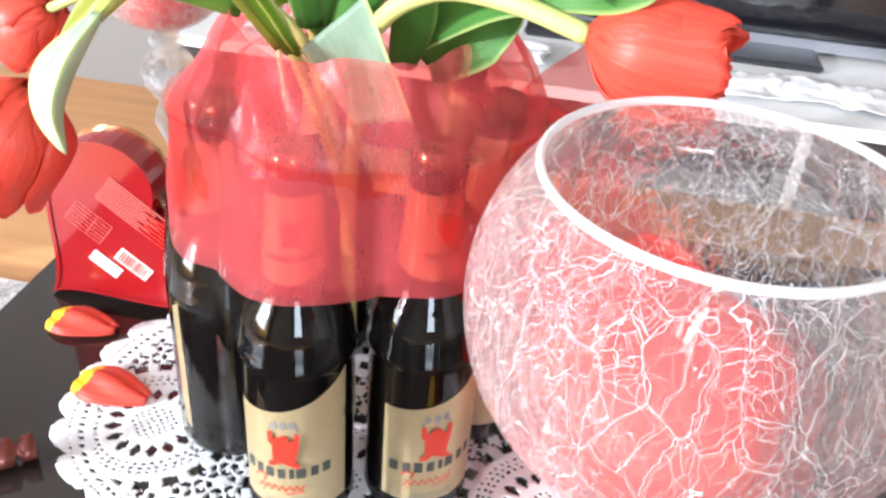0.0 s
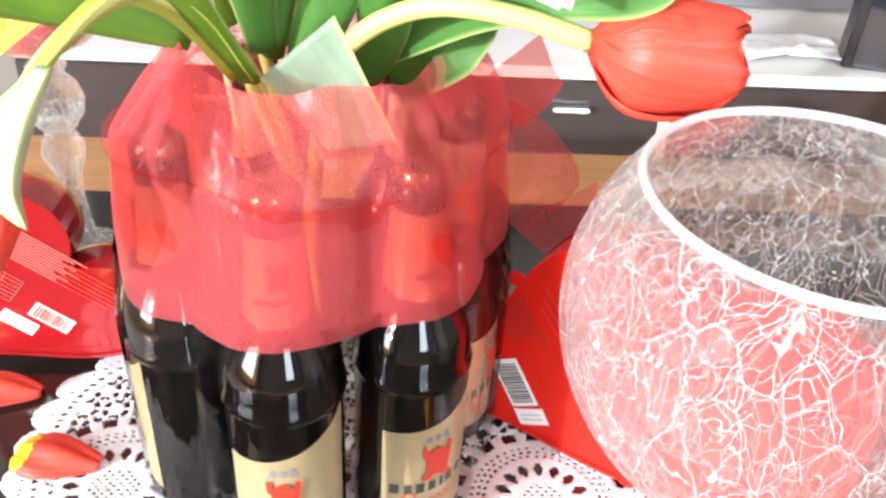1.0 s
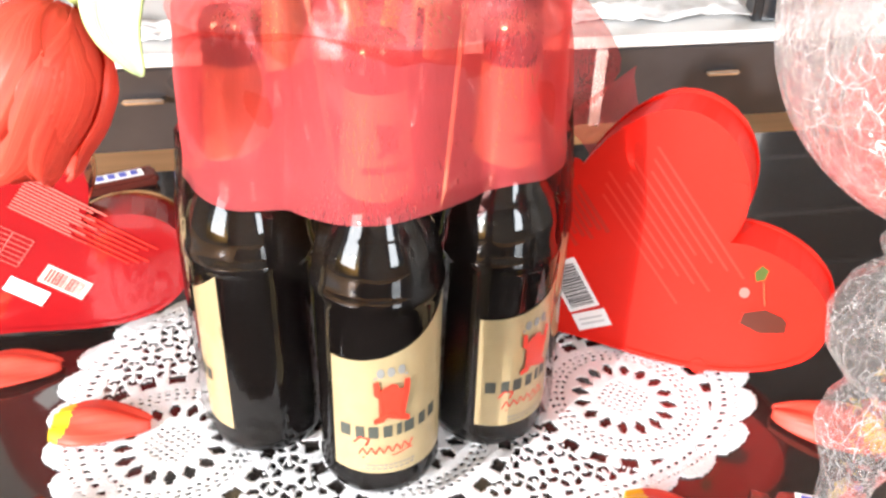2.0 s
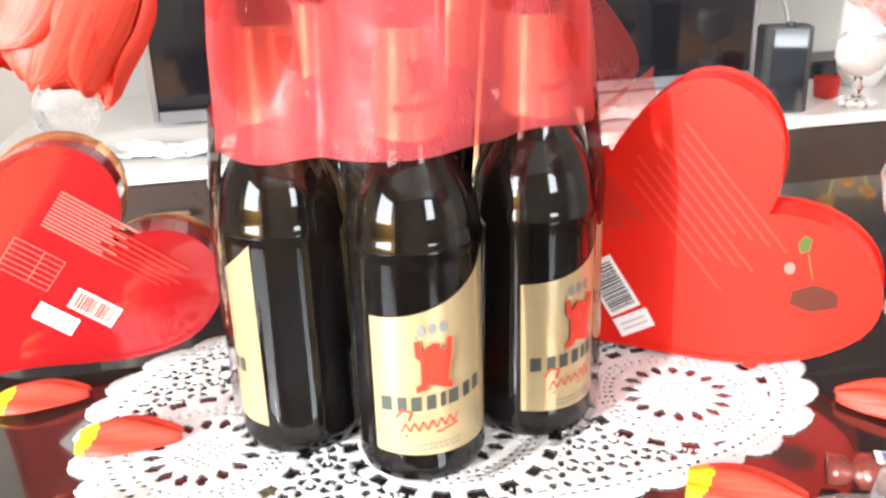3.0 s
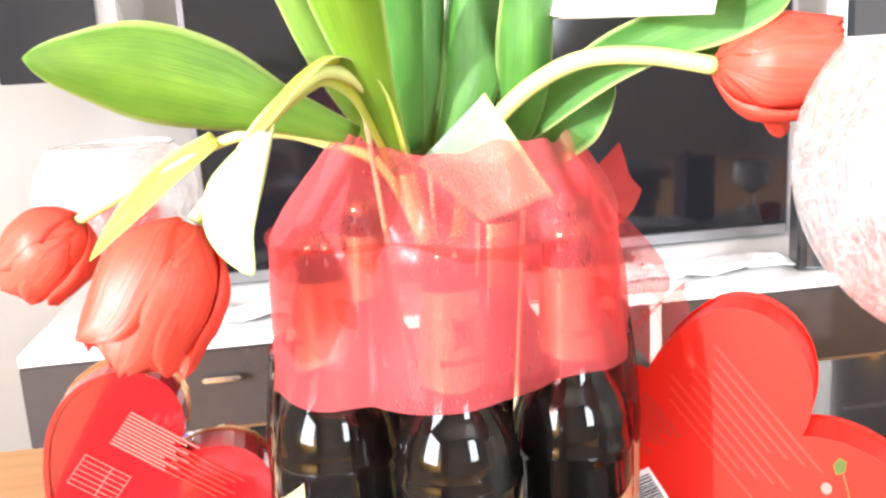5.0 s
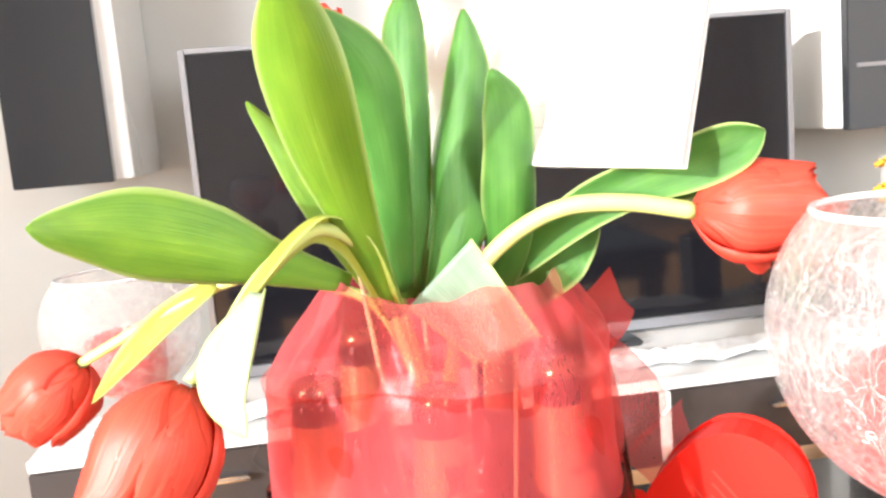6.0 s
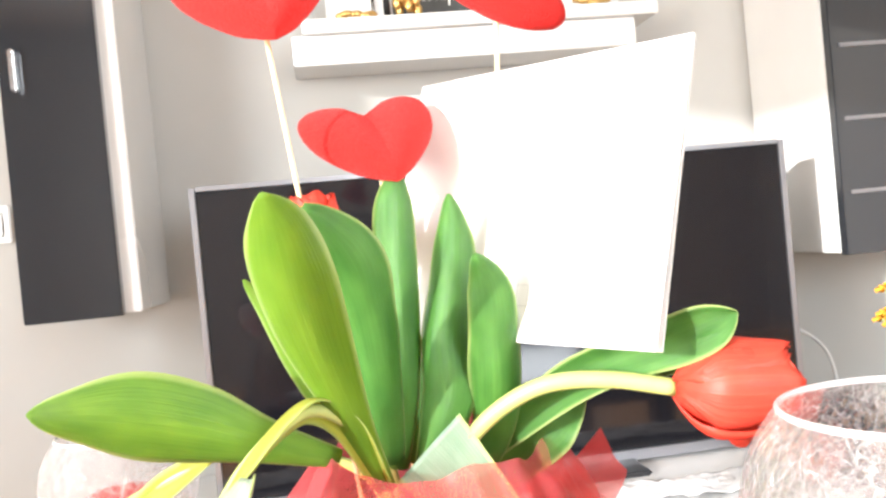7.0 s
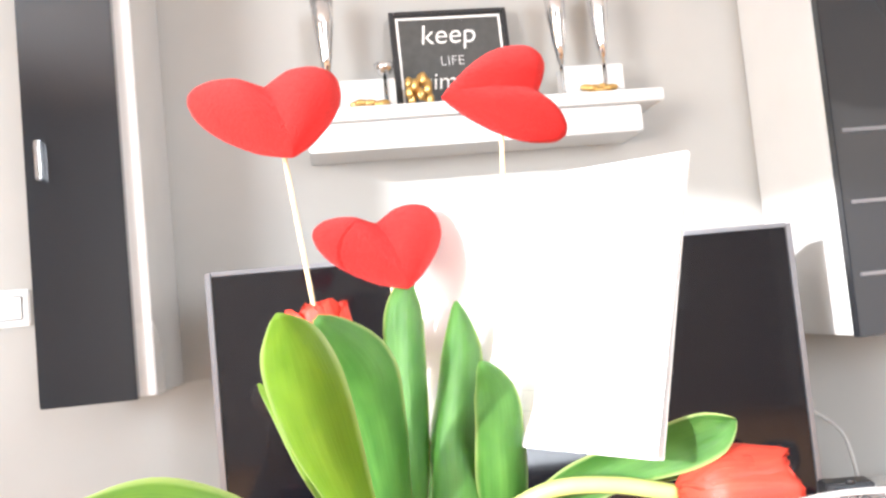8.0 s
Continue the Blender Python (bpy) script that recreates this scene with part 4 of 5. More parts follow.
def ribbon(keys, widths, side, mats, name, parent, fold=0.25, curl=0.0, wave=0.0, seed=0, n=26, m=10, thick=0.0008):
    """A leaf along keys (tip first), with half-fold, edge wave and a thin body. side: rough direction of its width."""
    pts = spline(keys, n)
    bm = bmesh.new()
    uvl = bm.loops.layers.uv.new("UVMap")
    side = Vector(side).normalized()
    breadth = spline([(w, 0, 0) for w in widths], n)
    rows, info = [], {}
    for i, p in enumerate(pts):
        s = i / n
        q = s * (len(widths) - 1)
        j = min(int(q), len(widths) - 2)
        f = q - j
        w = max(0.0, breadth[i].x) + 0.0006
        if j == 0:
            w = max(w, widths[0] + (widths[1] - widths[0]) * f**0.72 + 0.0006)
        d = (pts[min(i + 1, n)] - pts[max(i - 1, 0)]).normalized()
        a = (side - d * side.dot(d)).normalized()
        nor = d.cross(a)
        row = []
        for k in range(m + 1):
            u = 2 * k / m - 1
            h = fold * w * 0.5 * (u * u - 0.3) + wave * w * u * abs(u) * noise.noise((s * 3.5, u * 0.6, seed * 7.3)) + curl * w * u * u * u
            v = bm.verts.new(p + a * (w * 0.5 * u) + nor * h)
            info[v] = (k / m, s * 2)
            row.append(v)
        rows.append(row)
    for r0, r1 in zip(rows, rows[1:]):
        for k in range(m):
            fc = bm.faces.new((r0[k], r0[k + 1], r1[k + 1], r1[k]))
            for l in fc.loops:
                l[uvl].uv = info[l.vert]
    ob = part(name, bm, mats, parent, smooth=True)
    so = ob.modifiers.new("thickness", "SOLIDIFY")
    so.thickness = thick
    return ob


def petal_mesh(length, width, cup, tip=0.0, n=14, m=10, flare=0.0):
    """One blunt tulip petal from its base at the origin along z, cupped round the z axis."""
    bm = bmesh.new()
    rows, info = [], {}
    uvl = bm.loops.layers.uv.new("UVMap")
    for i in range(n + 1):
        s = i / n
        r = cup * math.sin(math.pi / 2 * min(1, s * 2.1 + 0.08)) ** 0.75 * (1 - 0.22 * max(0, s - 0.55) / 0.45 + flare * max(0, s - 0.6))
        w = width * (0.35 + 0.65 * min(1, s / 0.3) ** 0.7) * math.sqrt(max(0.03, 1 - max(0, (s - 0.68) / 0.33) ** 2.2))
        row = []
        for k in range(m + 1):
            u = 2 * k / m - 1
            a = u * w / 2 / max(cup, 0.004)
            rr = r * (1 + 0.05 * math.cos(3 * u) * s) + 0.0007 * math.sin(9 * u + 4 * s) + 0.0009 * noise.noise((u * 3, s * 5, cup * 300))
            ragged = 0.07 * length * noise.noise((u * 5, cup * 900, 3)) * max(0, s - 0.7) / 0.3
            v = bm.verts.new((rr * math.cos(a), rr * math.sin(a), length * s + ragged - 0.02 * length * u * u * s))
            info[v] = (k / m + cup * 37, s)
            row.append(v)
        rows.append(row)
    for j, (r0, r1) in enumerate(zip(rows, rows[1:])):
        for k in range(m):
            f = bm.faces.new((r0[k], r0[k + 1], r1[k + 1], r1[k]))
            f.material_index = 1 if j < 1 else 0
            for l in f.loops:
                l[uvl].uv = info[l.vert]
    return bm


def tulip_head(parent, base, way, length, cup, roll=0.0, opened=0.0, name="petal"):
    """Six petals in two rings on a stem end."""
    z = Vector(way).normalized()
    m = Matrix.Translation(base) @ z.to_track_quat("Z", "Y").to_matrix().to_4x4()
    for k in range(6):
        inner = k % 2
        bm = petal_mesh(length * (0.97 if inner else 1.0), 0.054 * cup / 0.025, cup * (0.9 if inner else 1.0), flare=opened)
        bmesh.ops.transform(bm, matrix=m @ Matrix.Rotation(math.pi / 3 * k + roll, 4, "Z") @ Matrix.Rotation(0.08 * ((k * 5) % 3 - 1), 4, "Y"), verts=bm.verts[:])
        p = part(name, bm, [PETAL, PETAL], parent, smooth=True)
        so = p.modifiers.new("thickness", "SOLIDIFY")
        so.thickness = 0.0008


GROUP = "tulips in the bouquet"


def tulip(label):
    return empty("tulip", 0, 0, 0, label, "flower", GROUP)


def stem(parent, keys, r=0.0036):
    full = [(CX - 0.006, CY - 0.004, TABLE + 0.003), (CX - 0.008, CY - 0.008, 0.62)] + keys
    part("stem", tube(spline(full, 44), r, 12), STEM, parent, smooth=True)


t1 = tulip("drooping red tulip with a pale folded leaf on an arched stem")
ribbon([(-0.088, 0.556, 0.75), (-0.067, 0.5635, 0.776), (-0.046, 0.57, 0.796), (-0.03, 0.5775, 0.8015), (-0.012, 0.59, 0.786), (0.004, 0.615, 0.745)], [0.004, 0.016, 0.02, 0.02, 0.018, 0.012], (0.45, -0.5, 0.6), GREEN_S, "leaf", t1, fold=0.7, seed=4)
stem(t1, [(0.005, 0.62, 0.743), (-0.006, 0.6, 0.776), (-0.018, 0.585, 0.792), (-0.032, 0.579, 0.798), (-0.046, 0.572, 0.793), (-0.067, 0.565, 0.775), (-0.082, 0.557, 0.755), (-0.1, 0.548, 0.735)])
tulip_head(t1, (-0.102, 0.547, 0.735), (-0.46, -0.22, -0.86), 0.069, 0.0285, 0.4)
tagged(ribbon([(-0.075, 0.524, 0.713), (-0.079, 0.528, 0.733), (-0.073, 0.534, 0.753), (-0.063, 0.552, 0.774)], [0.0, 0.026, 0.031, 0.009], (0.8, -0.55, 0.3), GREEN_P, "leaf", t1, fold=-0.7, seed=3), "pale folded leaf")
ribbon([(-0.041, 0.485, 0.907), (-0.037, 0.495, 0.892), (-0.033, 0.515, 0.868), (-0.024, 0.55, 0.829), (-0.009, 0.59, 0.782), (0.006, 0.62, 0.739)], [0.0, 0.025, 0.038, 0.0335, 0.019, 0.0099], (0.93, -0.25, 0.2), GREEN_Y, "leaf", t1, fold=-0.5, wave=0.25, seed=1)
ribbon([(-0.026, 0.565, 0.904), (-0.004, 0.585, 0.877), (0.005, 0.6, 0.844), (0.009, 0.612, 0.805), (0.012, 0.63, 0.752)], [0.0028, 0.0341, 0.0306, 0.0253, 0.0134], (0.95, 0.1, 0.3), GREEN, "leaf", t1, fold=-0.35, wave=0.35, seed=2)

t2 = tulip("red tulip bending far over with a narrow yellow-green leaf")
stem(t2, [(0.004, 0.65, 0.73), (-0.038, 0.655, 0.758), (-0.08, 0.665, 0.764), (-0.128, 0.68, 0.746), (-0.188, 0.696, 0.716)], 0.0033)
tulip_head(t2, (-0.186, 0.696, 0.717), (-0.72, 0.2, -0.62), 0.06, 0.027, 0.1)
ribbon([(-0.097, 0.665, 0.761), (-0.128, 0.675, 0.74), (-0.155, 0.68, 0.717), (-0.181, 0.685, 0.693)][::-1], [0.0, 0.016, 0.02, 0.012], (0.3, 0.3, 0.9), GREEN_S, "leaf", t2, fold=0.8, seed=5)
ribbon([(-0.173, 0.585, 0.812), (-0.155, 0.588, 0.808), (-0.124, 0.592, 0.802), (-0.09, 0.596, 0.792), (-0.057, 0.6, 0.779), (-0.019, 0.612, 0.763)], [0.0, 0.0272, 0.0481, 0.0451, 0.0242, 0.0093], (0.06, -0.25, 1.0), GREEN_L, "leaf", t2, fold=-0.4, wave=0.12, seed=6)
ribbon([(-0.066, 0.655, 0.867), (-0.048, 0.652, 0.84), (-0.032, 0.65, 0.805), (-0.007, 0.645, 0.758)], [0.0, 0.0153, 0.017, 0.0103], (0.9, 0.3, 0.3), GREEN_Y, "leaf", t2, fold=-0.4, seed=7)

t3 = tulip("red tulip lying level on its bent pale stem")
stem(t3, [(0.044, 0.625, 0.743), (0.056, 0.605, 0.768), (0.074, 0.592, 0.786), (0.097, 0.58, 0.797), (0.128, 0.571, 0.797), (0.161, 0.563, 0.79)], 0.0048)
tulip_head(t3, (0.16, 0.563, 0.79), (0.96, -0.2, -0.05), 0.062, 0.0265, 0.9)
lp = petal_mesh(0.052, 0.034, 0.02)
bmesh.ops.transform(lp, matrix=Matrix.Translation((0.164, 0.572, 0.784)) @ Vector((0.6, 0.25, -0.62)).to_track_quat("Z", "Y").to_matrix().to_4x4() @ Matrix.Rotation(2.6, 4, "Z"), verts=lp.verts[:])
lo_ = part("loose_petal", lp, [PETAL, PETAL], t3, "sagging loose petal", True)
lo_.modifiers.new("thickness", "SOLIDIFY").thickness = 0.0008
ribbon([(0.189, 0.541, 0.829), (0.177, 0.545, 0.824), (0.157, 0.56, 0.815), (0.13, 0.575, 0.805), (0.105, 0.6, 0.788), (0.067, 0.635, 0.751)], [0.0, 0.0226, 0.0281, 0.0247, 0.0225, 0.0137], (0.15, -0.35, 0.9), GREEN, "leaf", t3, fold=-0.4, wave=0.25, seed=8)
ribbon([(0.127, 0.618, 0.781), (0.116, 0.62, 0.773), (0.101, 0.622, 0.763), (0.076, 0.635, 0.736)], [0.0, 0.0236, 0.037, 0.0207], (-0.3, 0.2, 0.8), GREEN, "leaf", t3, fold=-0.35, wave=0.2, seed=9)
ribbon([(0.063, 0.585, 0.871), (0.070, 0.587, 0.853), (0.071, 0.590, 0.828), (0.071, 0.595, 0.800), (0.071, 0.615, 0.768), (0.062, 0.635, 0.735)], [0.0, 0.0219, 0.0269, 0.0283, 0.0229, 0.0137], (0.97, -0.1, 0.0), GREEN, "leaf", t3, fold=-0.8, wave=0.5, seed=10)

ribbon([(0.198, 0.556, 0.81), (0.186, 0.562, 0.809), (0.168, 0.572, 0.806), (0.14, 0.59, 0.798)], [0.0, 0.018, 0.02, 0.014], (0.1, -0.2, 0.95), GREEN, "leaf", t3, fold=-0.3, wave=0.6, seed=15)

t4 = tulip("upright red tulip hidden behind tall leaves")
stem(t4, [(0.01, 0.64, 0.75), (-0.012, 0.64, 0.83), (-0.022, 0.635, 0.872)], 0.0034)
tulip_head(t4, (-0.022, 0.635, 0.868), (-0.08, -0.05, 1), 0.046, 0.019, 0.2)
ribbon([(0.031, 0.639, 0.925), (0.027, 0.638, 0.906), (0.025, 0.636, 0.876), (0.024, 0.632, 0.834), (0.021, 0.63, 0.791), (0.015, 0.635, 0.747)], [0.0, 0.0206, 0.0244, 0.0217, 0.0185, 0.0101], (1, -0.05, 0.05), GREEN, "leaf", t4, fold=-0.6, wave=0.15, seed=11)
ribbon([(0.057, 0.617, 0.906), (0.057, 0.618, 0.882), (0.053, 0.618, 0.855), (0.047, 0.616, 0.823), (0.045, 0.613, 0.791), (0.030, 0.618, 0.746)], [0.0, 0.0195, 0.027, 0.034, 0.031, 0.0155], (0.95, -0.3, 0.0), GREEN, "leaf", t4, fold=-0.9, wave=0.4, seed=12)
ribbon([(0.047, 0.67, 0.842), (0.041, 0.668, 0.812), (0.034, 0.662, 0.782), (0.022, 0.655, 0.745)], [0.0, 0.0177, 0.0194, 0.014], (1, 0.2, 0.0), GREEN, "leaf", t4, fold=-0.5, seed=13)


def leaf_flap(corners, parent, material, label):
    """The folded-over end of a leaf: a creased four-cornered blade with a rolled upper lip."""
    a, b, c, d = (Vector(q) for q in corners)
    out = (b - a).cross(d - a).normalized()
    bm, n, rows, info = bmesh.new(), 16, [], {}
    uvl = bm.loops.layers.uv.new("UVMap")
    for i in range(n + 1):
        u = i / n
        rows.append([])
        for j in range(n + 1):
            v = j / n
            p = (a * (1 - u) + b * u) * (1 - v) + (d * (1 - u) + c * u) * v
            lip = 0.004 * max(0.0, u - 0.75) / 0.25
            vert = bm.verts.new(p + out * (0.004 * math.sin(math.pi * v) * math.sin(math.pi * u) + 0.0015 * noise.noise((u * 3, v * 3, 5.0)) - lip))
            info[vert] = (u, v)
            rows[-1].append(vert)
    for r0, r1 in zip(rows, rows[1:]):
        for j in range(n):
            f = bm.faces.new((r0[j], r0[j + 1], r1[j + 1], r1[j]))
            for l in f.loops:
                l[uvl].uv = info[l.vert]
    ob = part("leaf", bm, material, parent, label, True)
    ob.modifiers.new("thickness", "SOLIDIFY").thickness = 0.0008


leaf_flap(((0.012, 0.611, 0.746), (0.05, 0.606, 0.782), (0.081, 0.588, 0.727), (0.046, 0.601, 0.712)), t4, GREEN_Q, "pale underside of a folded leaf")

# ---- felt hearts on sticks ----


def puffy_heart(width, height, thick, n=64, rings=9):
    o = heart_outline(width, height, n, 0.55, 1.7)
    bm = bmesh.new()
    for sgn in (1, -1):
        rows = []
        for j in range(rings + 1):
            s = math.sin(math.pi / 2 * j / rings)
            z = thick / 2 * math.sqrt(max(0, 1 - s * s))
            rows.append([bm.verts.new((x * s, y * s + 0.012 * height * (1 - s), sgn * z * (0.6 + 0.4 * min(1, abs(x * s) / (0.16 * width))))) for x, y in o])
        for r0, r1 in zip(rows, rows[1:]):
            for i in range(n):
                k = (i + 1) % n
                q = (r0[i], r0[k], r1[k], r1[i])
                bm.faces.new(q)
    bmesh.ops.remove_doubles(bm, verts=bm.verts[:], dist=1e-5)
    bmesh.ops.recalc_face_normals(bm, faces=bm.faces[:])
    return bm


def heart_pick(centre, foot_top, down, roll, tilt, yaw, size, felt, label):
    e = empty("heart_pick", *foot_top, label, "decoration", "felt hearts on sticks")
    bm = puffy_heart(size, size * 0.86, size * 0.38)
    c = Vector(centre) - Vector(foot_top)
    bmesh.ops.transform(bm, matrix=Matrix.Translation(c) @ pose(0, 0, 0, 90 + tilt, 0, yaw) @ Matrix.Rotation(radians(roll), 4, "Z"), verts=bm.verts[:])
    part("felt_heart", bm, felt, e, smooth=True)
    d = Vector(down) - Vector(foot_top)
    part("stick", tube([(d * (k / 8) + c * 0.35 * (1 - k / 8)) for k in range(9)], 0.0016, 8), BAMBOO, e, "thin pale wooden stick")


heart_pick((-0.04, 0.631, 1.026), (-0.038, 0.631, 1.008), (0.02, 0.64, 0.47), 12, -48, 0, 0.097, FELT, "red felt heart on a thin wooden stick")
heart_pick((0.1, 0.66, 1.041), (0.108, 0.66, 1.013), (0.068, 0.668, 0.47), -88, -24, 10, 0.081, FELT, "red felt heart turned sideways on a thin stick")
heart_pick((0.0235, 0.655, 0.94), (0.022, 0.655, 0.923), (0.03, 0.66, 0.47), 11, -52, 0, 0.086, FELT, "red felt heart on a short wooden stick")

# ---- lace doily ----


def doily(cx, cy, a, b, cell):
    """Crocheted cloth: solid stitches and open holes on a fine grid, with raised body."""
    nx, ny = int(2 * a / cell) + 8, int(2 * b / cell) + 8
    X, Y = np.meshgrid((np.arange(nx) - nx / 2 + 0.5) * cell, (np.arange(ny) - ny / 2 + 0.5) * cell, indexing="ij")
    ang = np.arctan2(Y / b, X / a)
    rr = ((np.abs(X) / a) ** 2.6 + (np.abs(Y) / b) ** 2.6) ** (1 / 2.6)
    arc = np.where(np.abs(Y) / b > np.abs(X) / a, X, Y)
    edge = (1 - rr) * min(a, b)
    inside = edge > 0.0065 - 0.007 * np.abs(np.cos(arc * math.pi / 0.031)) ** 0.6
    keep = np.ones_like(X, bool)
    free = np.ones_like(X, bool)
    owner = np.full(X.shape, -1)
    for k, (rx, ry) in enumerate(((0.133, -0.043), (-0.154, -0.034), (-0.012, -0.052), (0.06, 0.066), (-0.084, 0.066), (0.2, 0.07))):
        dx, dy = X - rx, Y - ry
        r, t = np.hypot(dx, dy), np.arctan2(dy, dx)
        m = r < 0.064
        s = np.ones_like(X, bool)
        s &= ~((r < 0.0165) & (np.cos(dx * 2 * np.pi / 0.0062) * np.cos(dy * 2 * np.pi / 0.0062) > 0.35))
        s &= ~((np.abs(r - 0.0285) < 0.0058) & (np.abs(np.mod(t * 8 / np.pi + 0.5, 1) - 0.5) < 0.36 - 40 * np.abs(r - 0.0285)))
        s &= ~((np.abs(r - 0.0405) < 0.0012) & (np.cos(t * 44) > 0.1))
        s &= ~((np.abs(r - 0.0445) < 0.0011) & (np.cos(t * 48 + 1) > 0.1))
        s &= ~((np.abs(r - 0.0485) < 0.001) & (np.cos(t * 52) > 0.25))
        s &= ~((np.abs(r - 0.0595) < 0.0042) & (np.cos(t * 20) > -0.2))
        keep = np.where(m & free, s, keep)
        owner = np.where(m & free, k, owner)
        free &= ~m
    hx = X / 0.0215
    hy = Y / 0.0186
    row = np.round(hy)
    fx = hx + 0.5 * np.mod(row, 2)
    ux, uy = (fx - np.round(fx)) * 0.0215, (hy - row) * 0.0186
    d, th = np.hypot(ux, uy), np.arctan2(uy, ux)
    spoke = d * np.abs(np.sin(3 * th)) / 3 < 0.0008
    boss = (d < 0.0056) & ~((np.abs(d - 0.0028) < 0.0008) & (np.cos(6 * th) > 0.2))
    link = (np.abs(np.abs(ux) - 0.0102) < 0.0009) | (np.abs(np.hypot(ux, uy) - 0.0108) < 0.0006)
    keep = np.where(free, boss | spoke | link, keep)
    band = edge < 0.017
    pins = ((np.abs(edge - 0.0125) < 0.0011) & (np.cos(arc * 2 * math.pi / 0.0062) > 0.0)) | ((np.abs(edge - 0.0075) < 0.0007) & (np.cos(arc * 2 * math.pi / 0.0038) > 0.3))
    keep = np.where(band, ~pins, keep) & inside
    H = 0.0012 + 0.0004 * np.sin(X * 2 * math.pi / 0.0035) * np.sin(Y * 2 * math.pi / 0.0035)
    home = empty("lace_doily", cx, cy, TABLE + 0.0004, "white crocheted lace doily with round rosettes on the dark table", "doily")

    def layer(name, mine, label):
        vid, verts, faces = {}, [], []

        def vert(i, j, lvl):
            key = (i, j, lvl)
            if key not in vid:
                vid[key] = len(verts)
                z = (0.0009 + 0.0004 * math.sin(i * 1.9) * math.sin(j * 1.7)) if lvl else 0.0
                jig = 0.22 * cell
                verts.append(((i - nx / 2) * cell + jig * math.sin(i * 12.9 + j * 7.1), (j - ny / 2) * cell + jig * math.sin(i * 5.3 + j * 11.7), z))
            return vid[key]

        for i, j in np.argwhere(keep & mine).tolist():
            faces.append((vert(i, j, 1), vert(i + 1, j, 1), vert(i + 1, j + 1, 1), vert(i, j + 1, 1)))
            for di, dj, c0, c1 in ((-1, 0, (i, j + 1), (i, j)), (1, 0, (i + 1, j), (i + 1, j + 1)), (0, -1, (i, j), (i + 1, j)), (0, 1, (i + 1, j + 1), (i, j + 1))):
                if not (0 <= i + di < nx and 0 <= j + dj < ny and keep[i + di, j + dj]):
                    faces.append((vert(*c0, 0), vert(*c1, 0), vert(*c1, 1), vert(*c0, 1)))
        me = bpy.data.meshes.new(name)
        me.from_pydata(verts, [], faces)
        me.materials.append(LACE)
        me.shade_smooth()
        ob = new(name, me)
        ob.parent = home
        tagged(ob, label)

    layer("scalloped_edge", band, "")
    layer("openwork_net", (owner < 0) & ~band, "")
    for k in range(6):
        layer("rosette", (owner == k) & ~band, "")


doily(0.052, 0.641, 0.23, 0.137, 0.0011)

# ---- loose petals ----


def fallen_petal(x, y, rz, scale, flip=0.0):
    e = empty("fallen_petal", x, y, TABLE + 0.0018, "fallen red tulip petal with a yellow base lying on the table", "petal", "fallen petals", rz)
    bm = bmesh.new()
    rows, info = [], {}
    uvl = bm.loops.layers.uv.new("UVMap")
    n, m = 44, 26
    for i in range(n + 1):
        s = i / n
        w = 0.019 * math.sin(math.pi * (0.17 + 0.8 * s)) ** 0.6
        rows.append([])
        for k in range(m + 1):
            u = 2 * k / m - 1
            z = 0.011 * (1 - u * u) * math.sin(math.pi * (0.12 + 0.8 * s)) + 0.0012 * math.sin(7 * u + 5 * s) + 0.0016
            v = bm.verts.new(((s - 0.5) * 0.058, w * u * (1 + 0.08 * math.sin(6 * s)), z))
            info[v] = (k / m + x * 9, s)
            rows[-1].append(v)
    for r0, r1 in zip(rows, rows[1:]):
        for k in range(m):
            f = bm.faces.new((r0[k], r0[k + 1], r1[k + 1], r1[k]))
            f.material_index = 1 if rows.index(r0) / n < 0.21 - 0.1 * (2 * k / m - 1) ** 2 + 0.03 * noise.noise((k * 0.6, x * 40, 2)) else 0
            for l in f.loops:
                l[uvl].uv = info[l.vert]
    bmesh.ops.scale(bm, vec=(scale, scale, scale), verts=bm.verts[:])
    ob = part("blade", bm, [PETAL, PETAL_Y], e, smooth=True)
    ob.modifiers.new("thickness", "SOLIDIFY").thickness = 0.0008
    return e


for px, py, pr, ps in ((-0.144, 0.628, -8, 1.0), (-0.205, 0.692, 0, 0.95), (0.172, 0.492, -30, 1.0), (0.302, 0.548, 150, 1.15), (-0.158, 0.915, -5, 0.8)):
    fallen_petal(px, py, pr, ps)


def wrapped_sweet(x, y, rz, label):
    """Small foil sweet with twisted, pleated ends and plain printed patches."""
    e = empty("wrapped_sweet", x, y, TABLE + 0.0018, label, "sweet", "wrapped sweets", rz)
    bm = tube([(-0.03, 0, 0.009), (-0.022, 0, 0.009), (-0.018, 0, 0.009), (-0.015, 0, 0.0095), (-0.01, 0, 0.0095), (0.01, 0, 0.0095), (0.015, 0, 0.0095), (0.018, 0, 0.009), (0.022, 0, 0.009), (0.03, 0, 0.009)], 0.0092, 18, lambda s: 1.0 if 0.3 < s < 0.7 else (0.4 if 0.15 < s < 0.85 else 0.85))
    for v in bm.verts:
        v.co.z = max(0.0003, v.co.z)
        v.co.y *= 1.25 + 0.1 * math.sin(v.co.x * 900)
    part("wrapper", bm, CANDYF, e, smooth=True)
    part("print_patch", box(-0.008, 0.006, -0.0055, 0.0055, 0.0187, 0.0193, 0.0002), PAPER, e, "white printed patch")
    part("blue_patch", box(-0.005, 0.0045, -0.0035, 0.0035, 0.0194, 0.0198, 0.0001), BLUE, e, "blue printed patch")


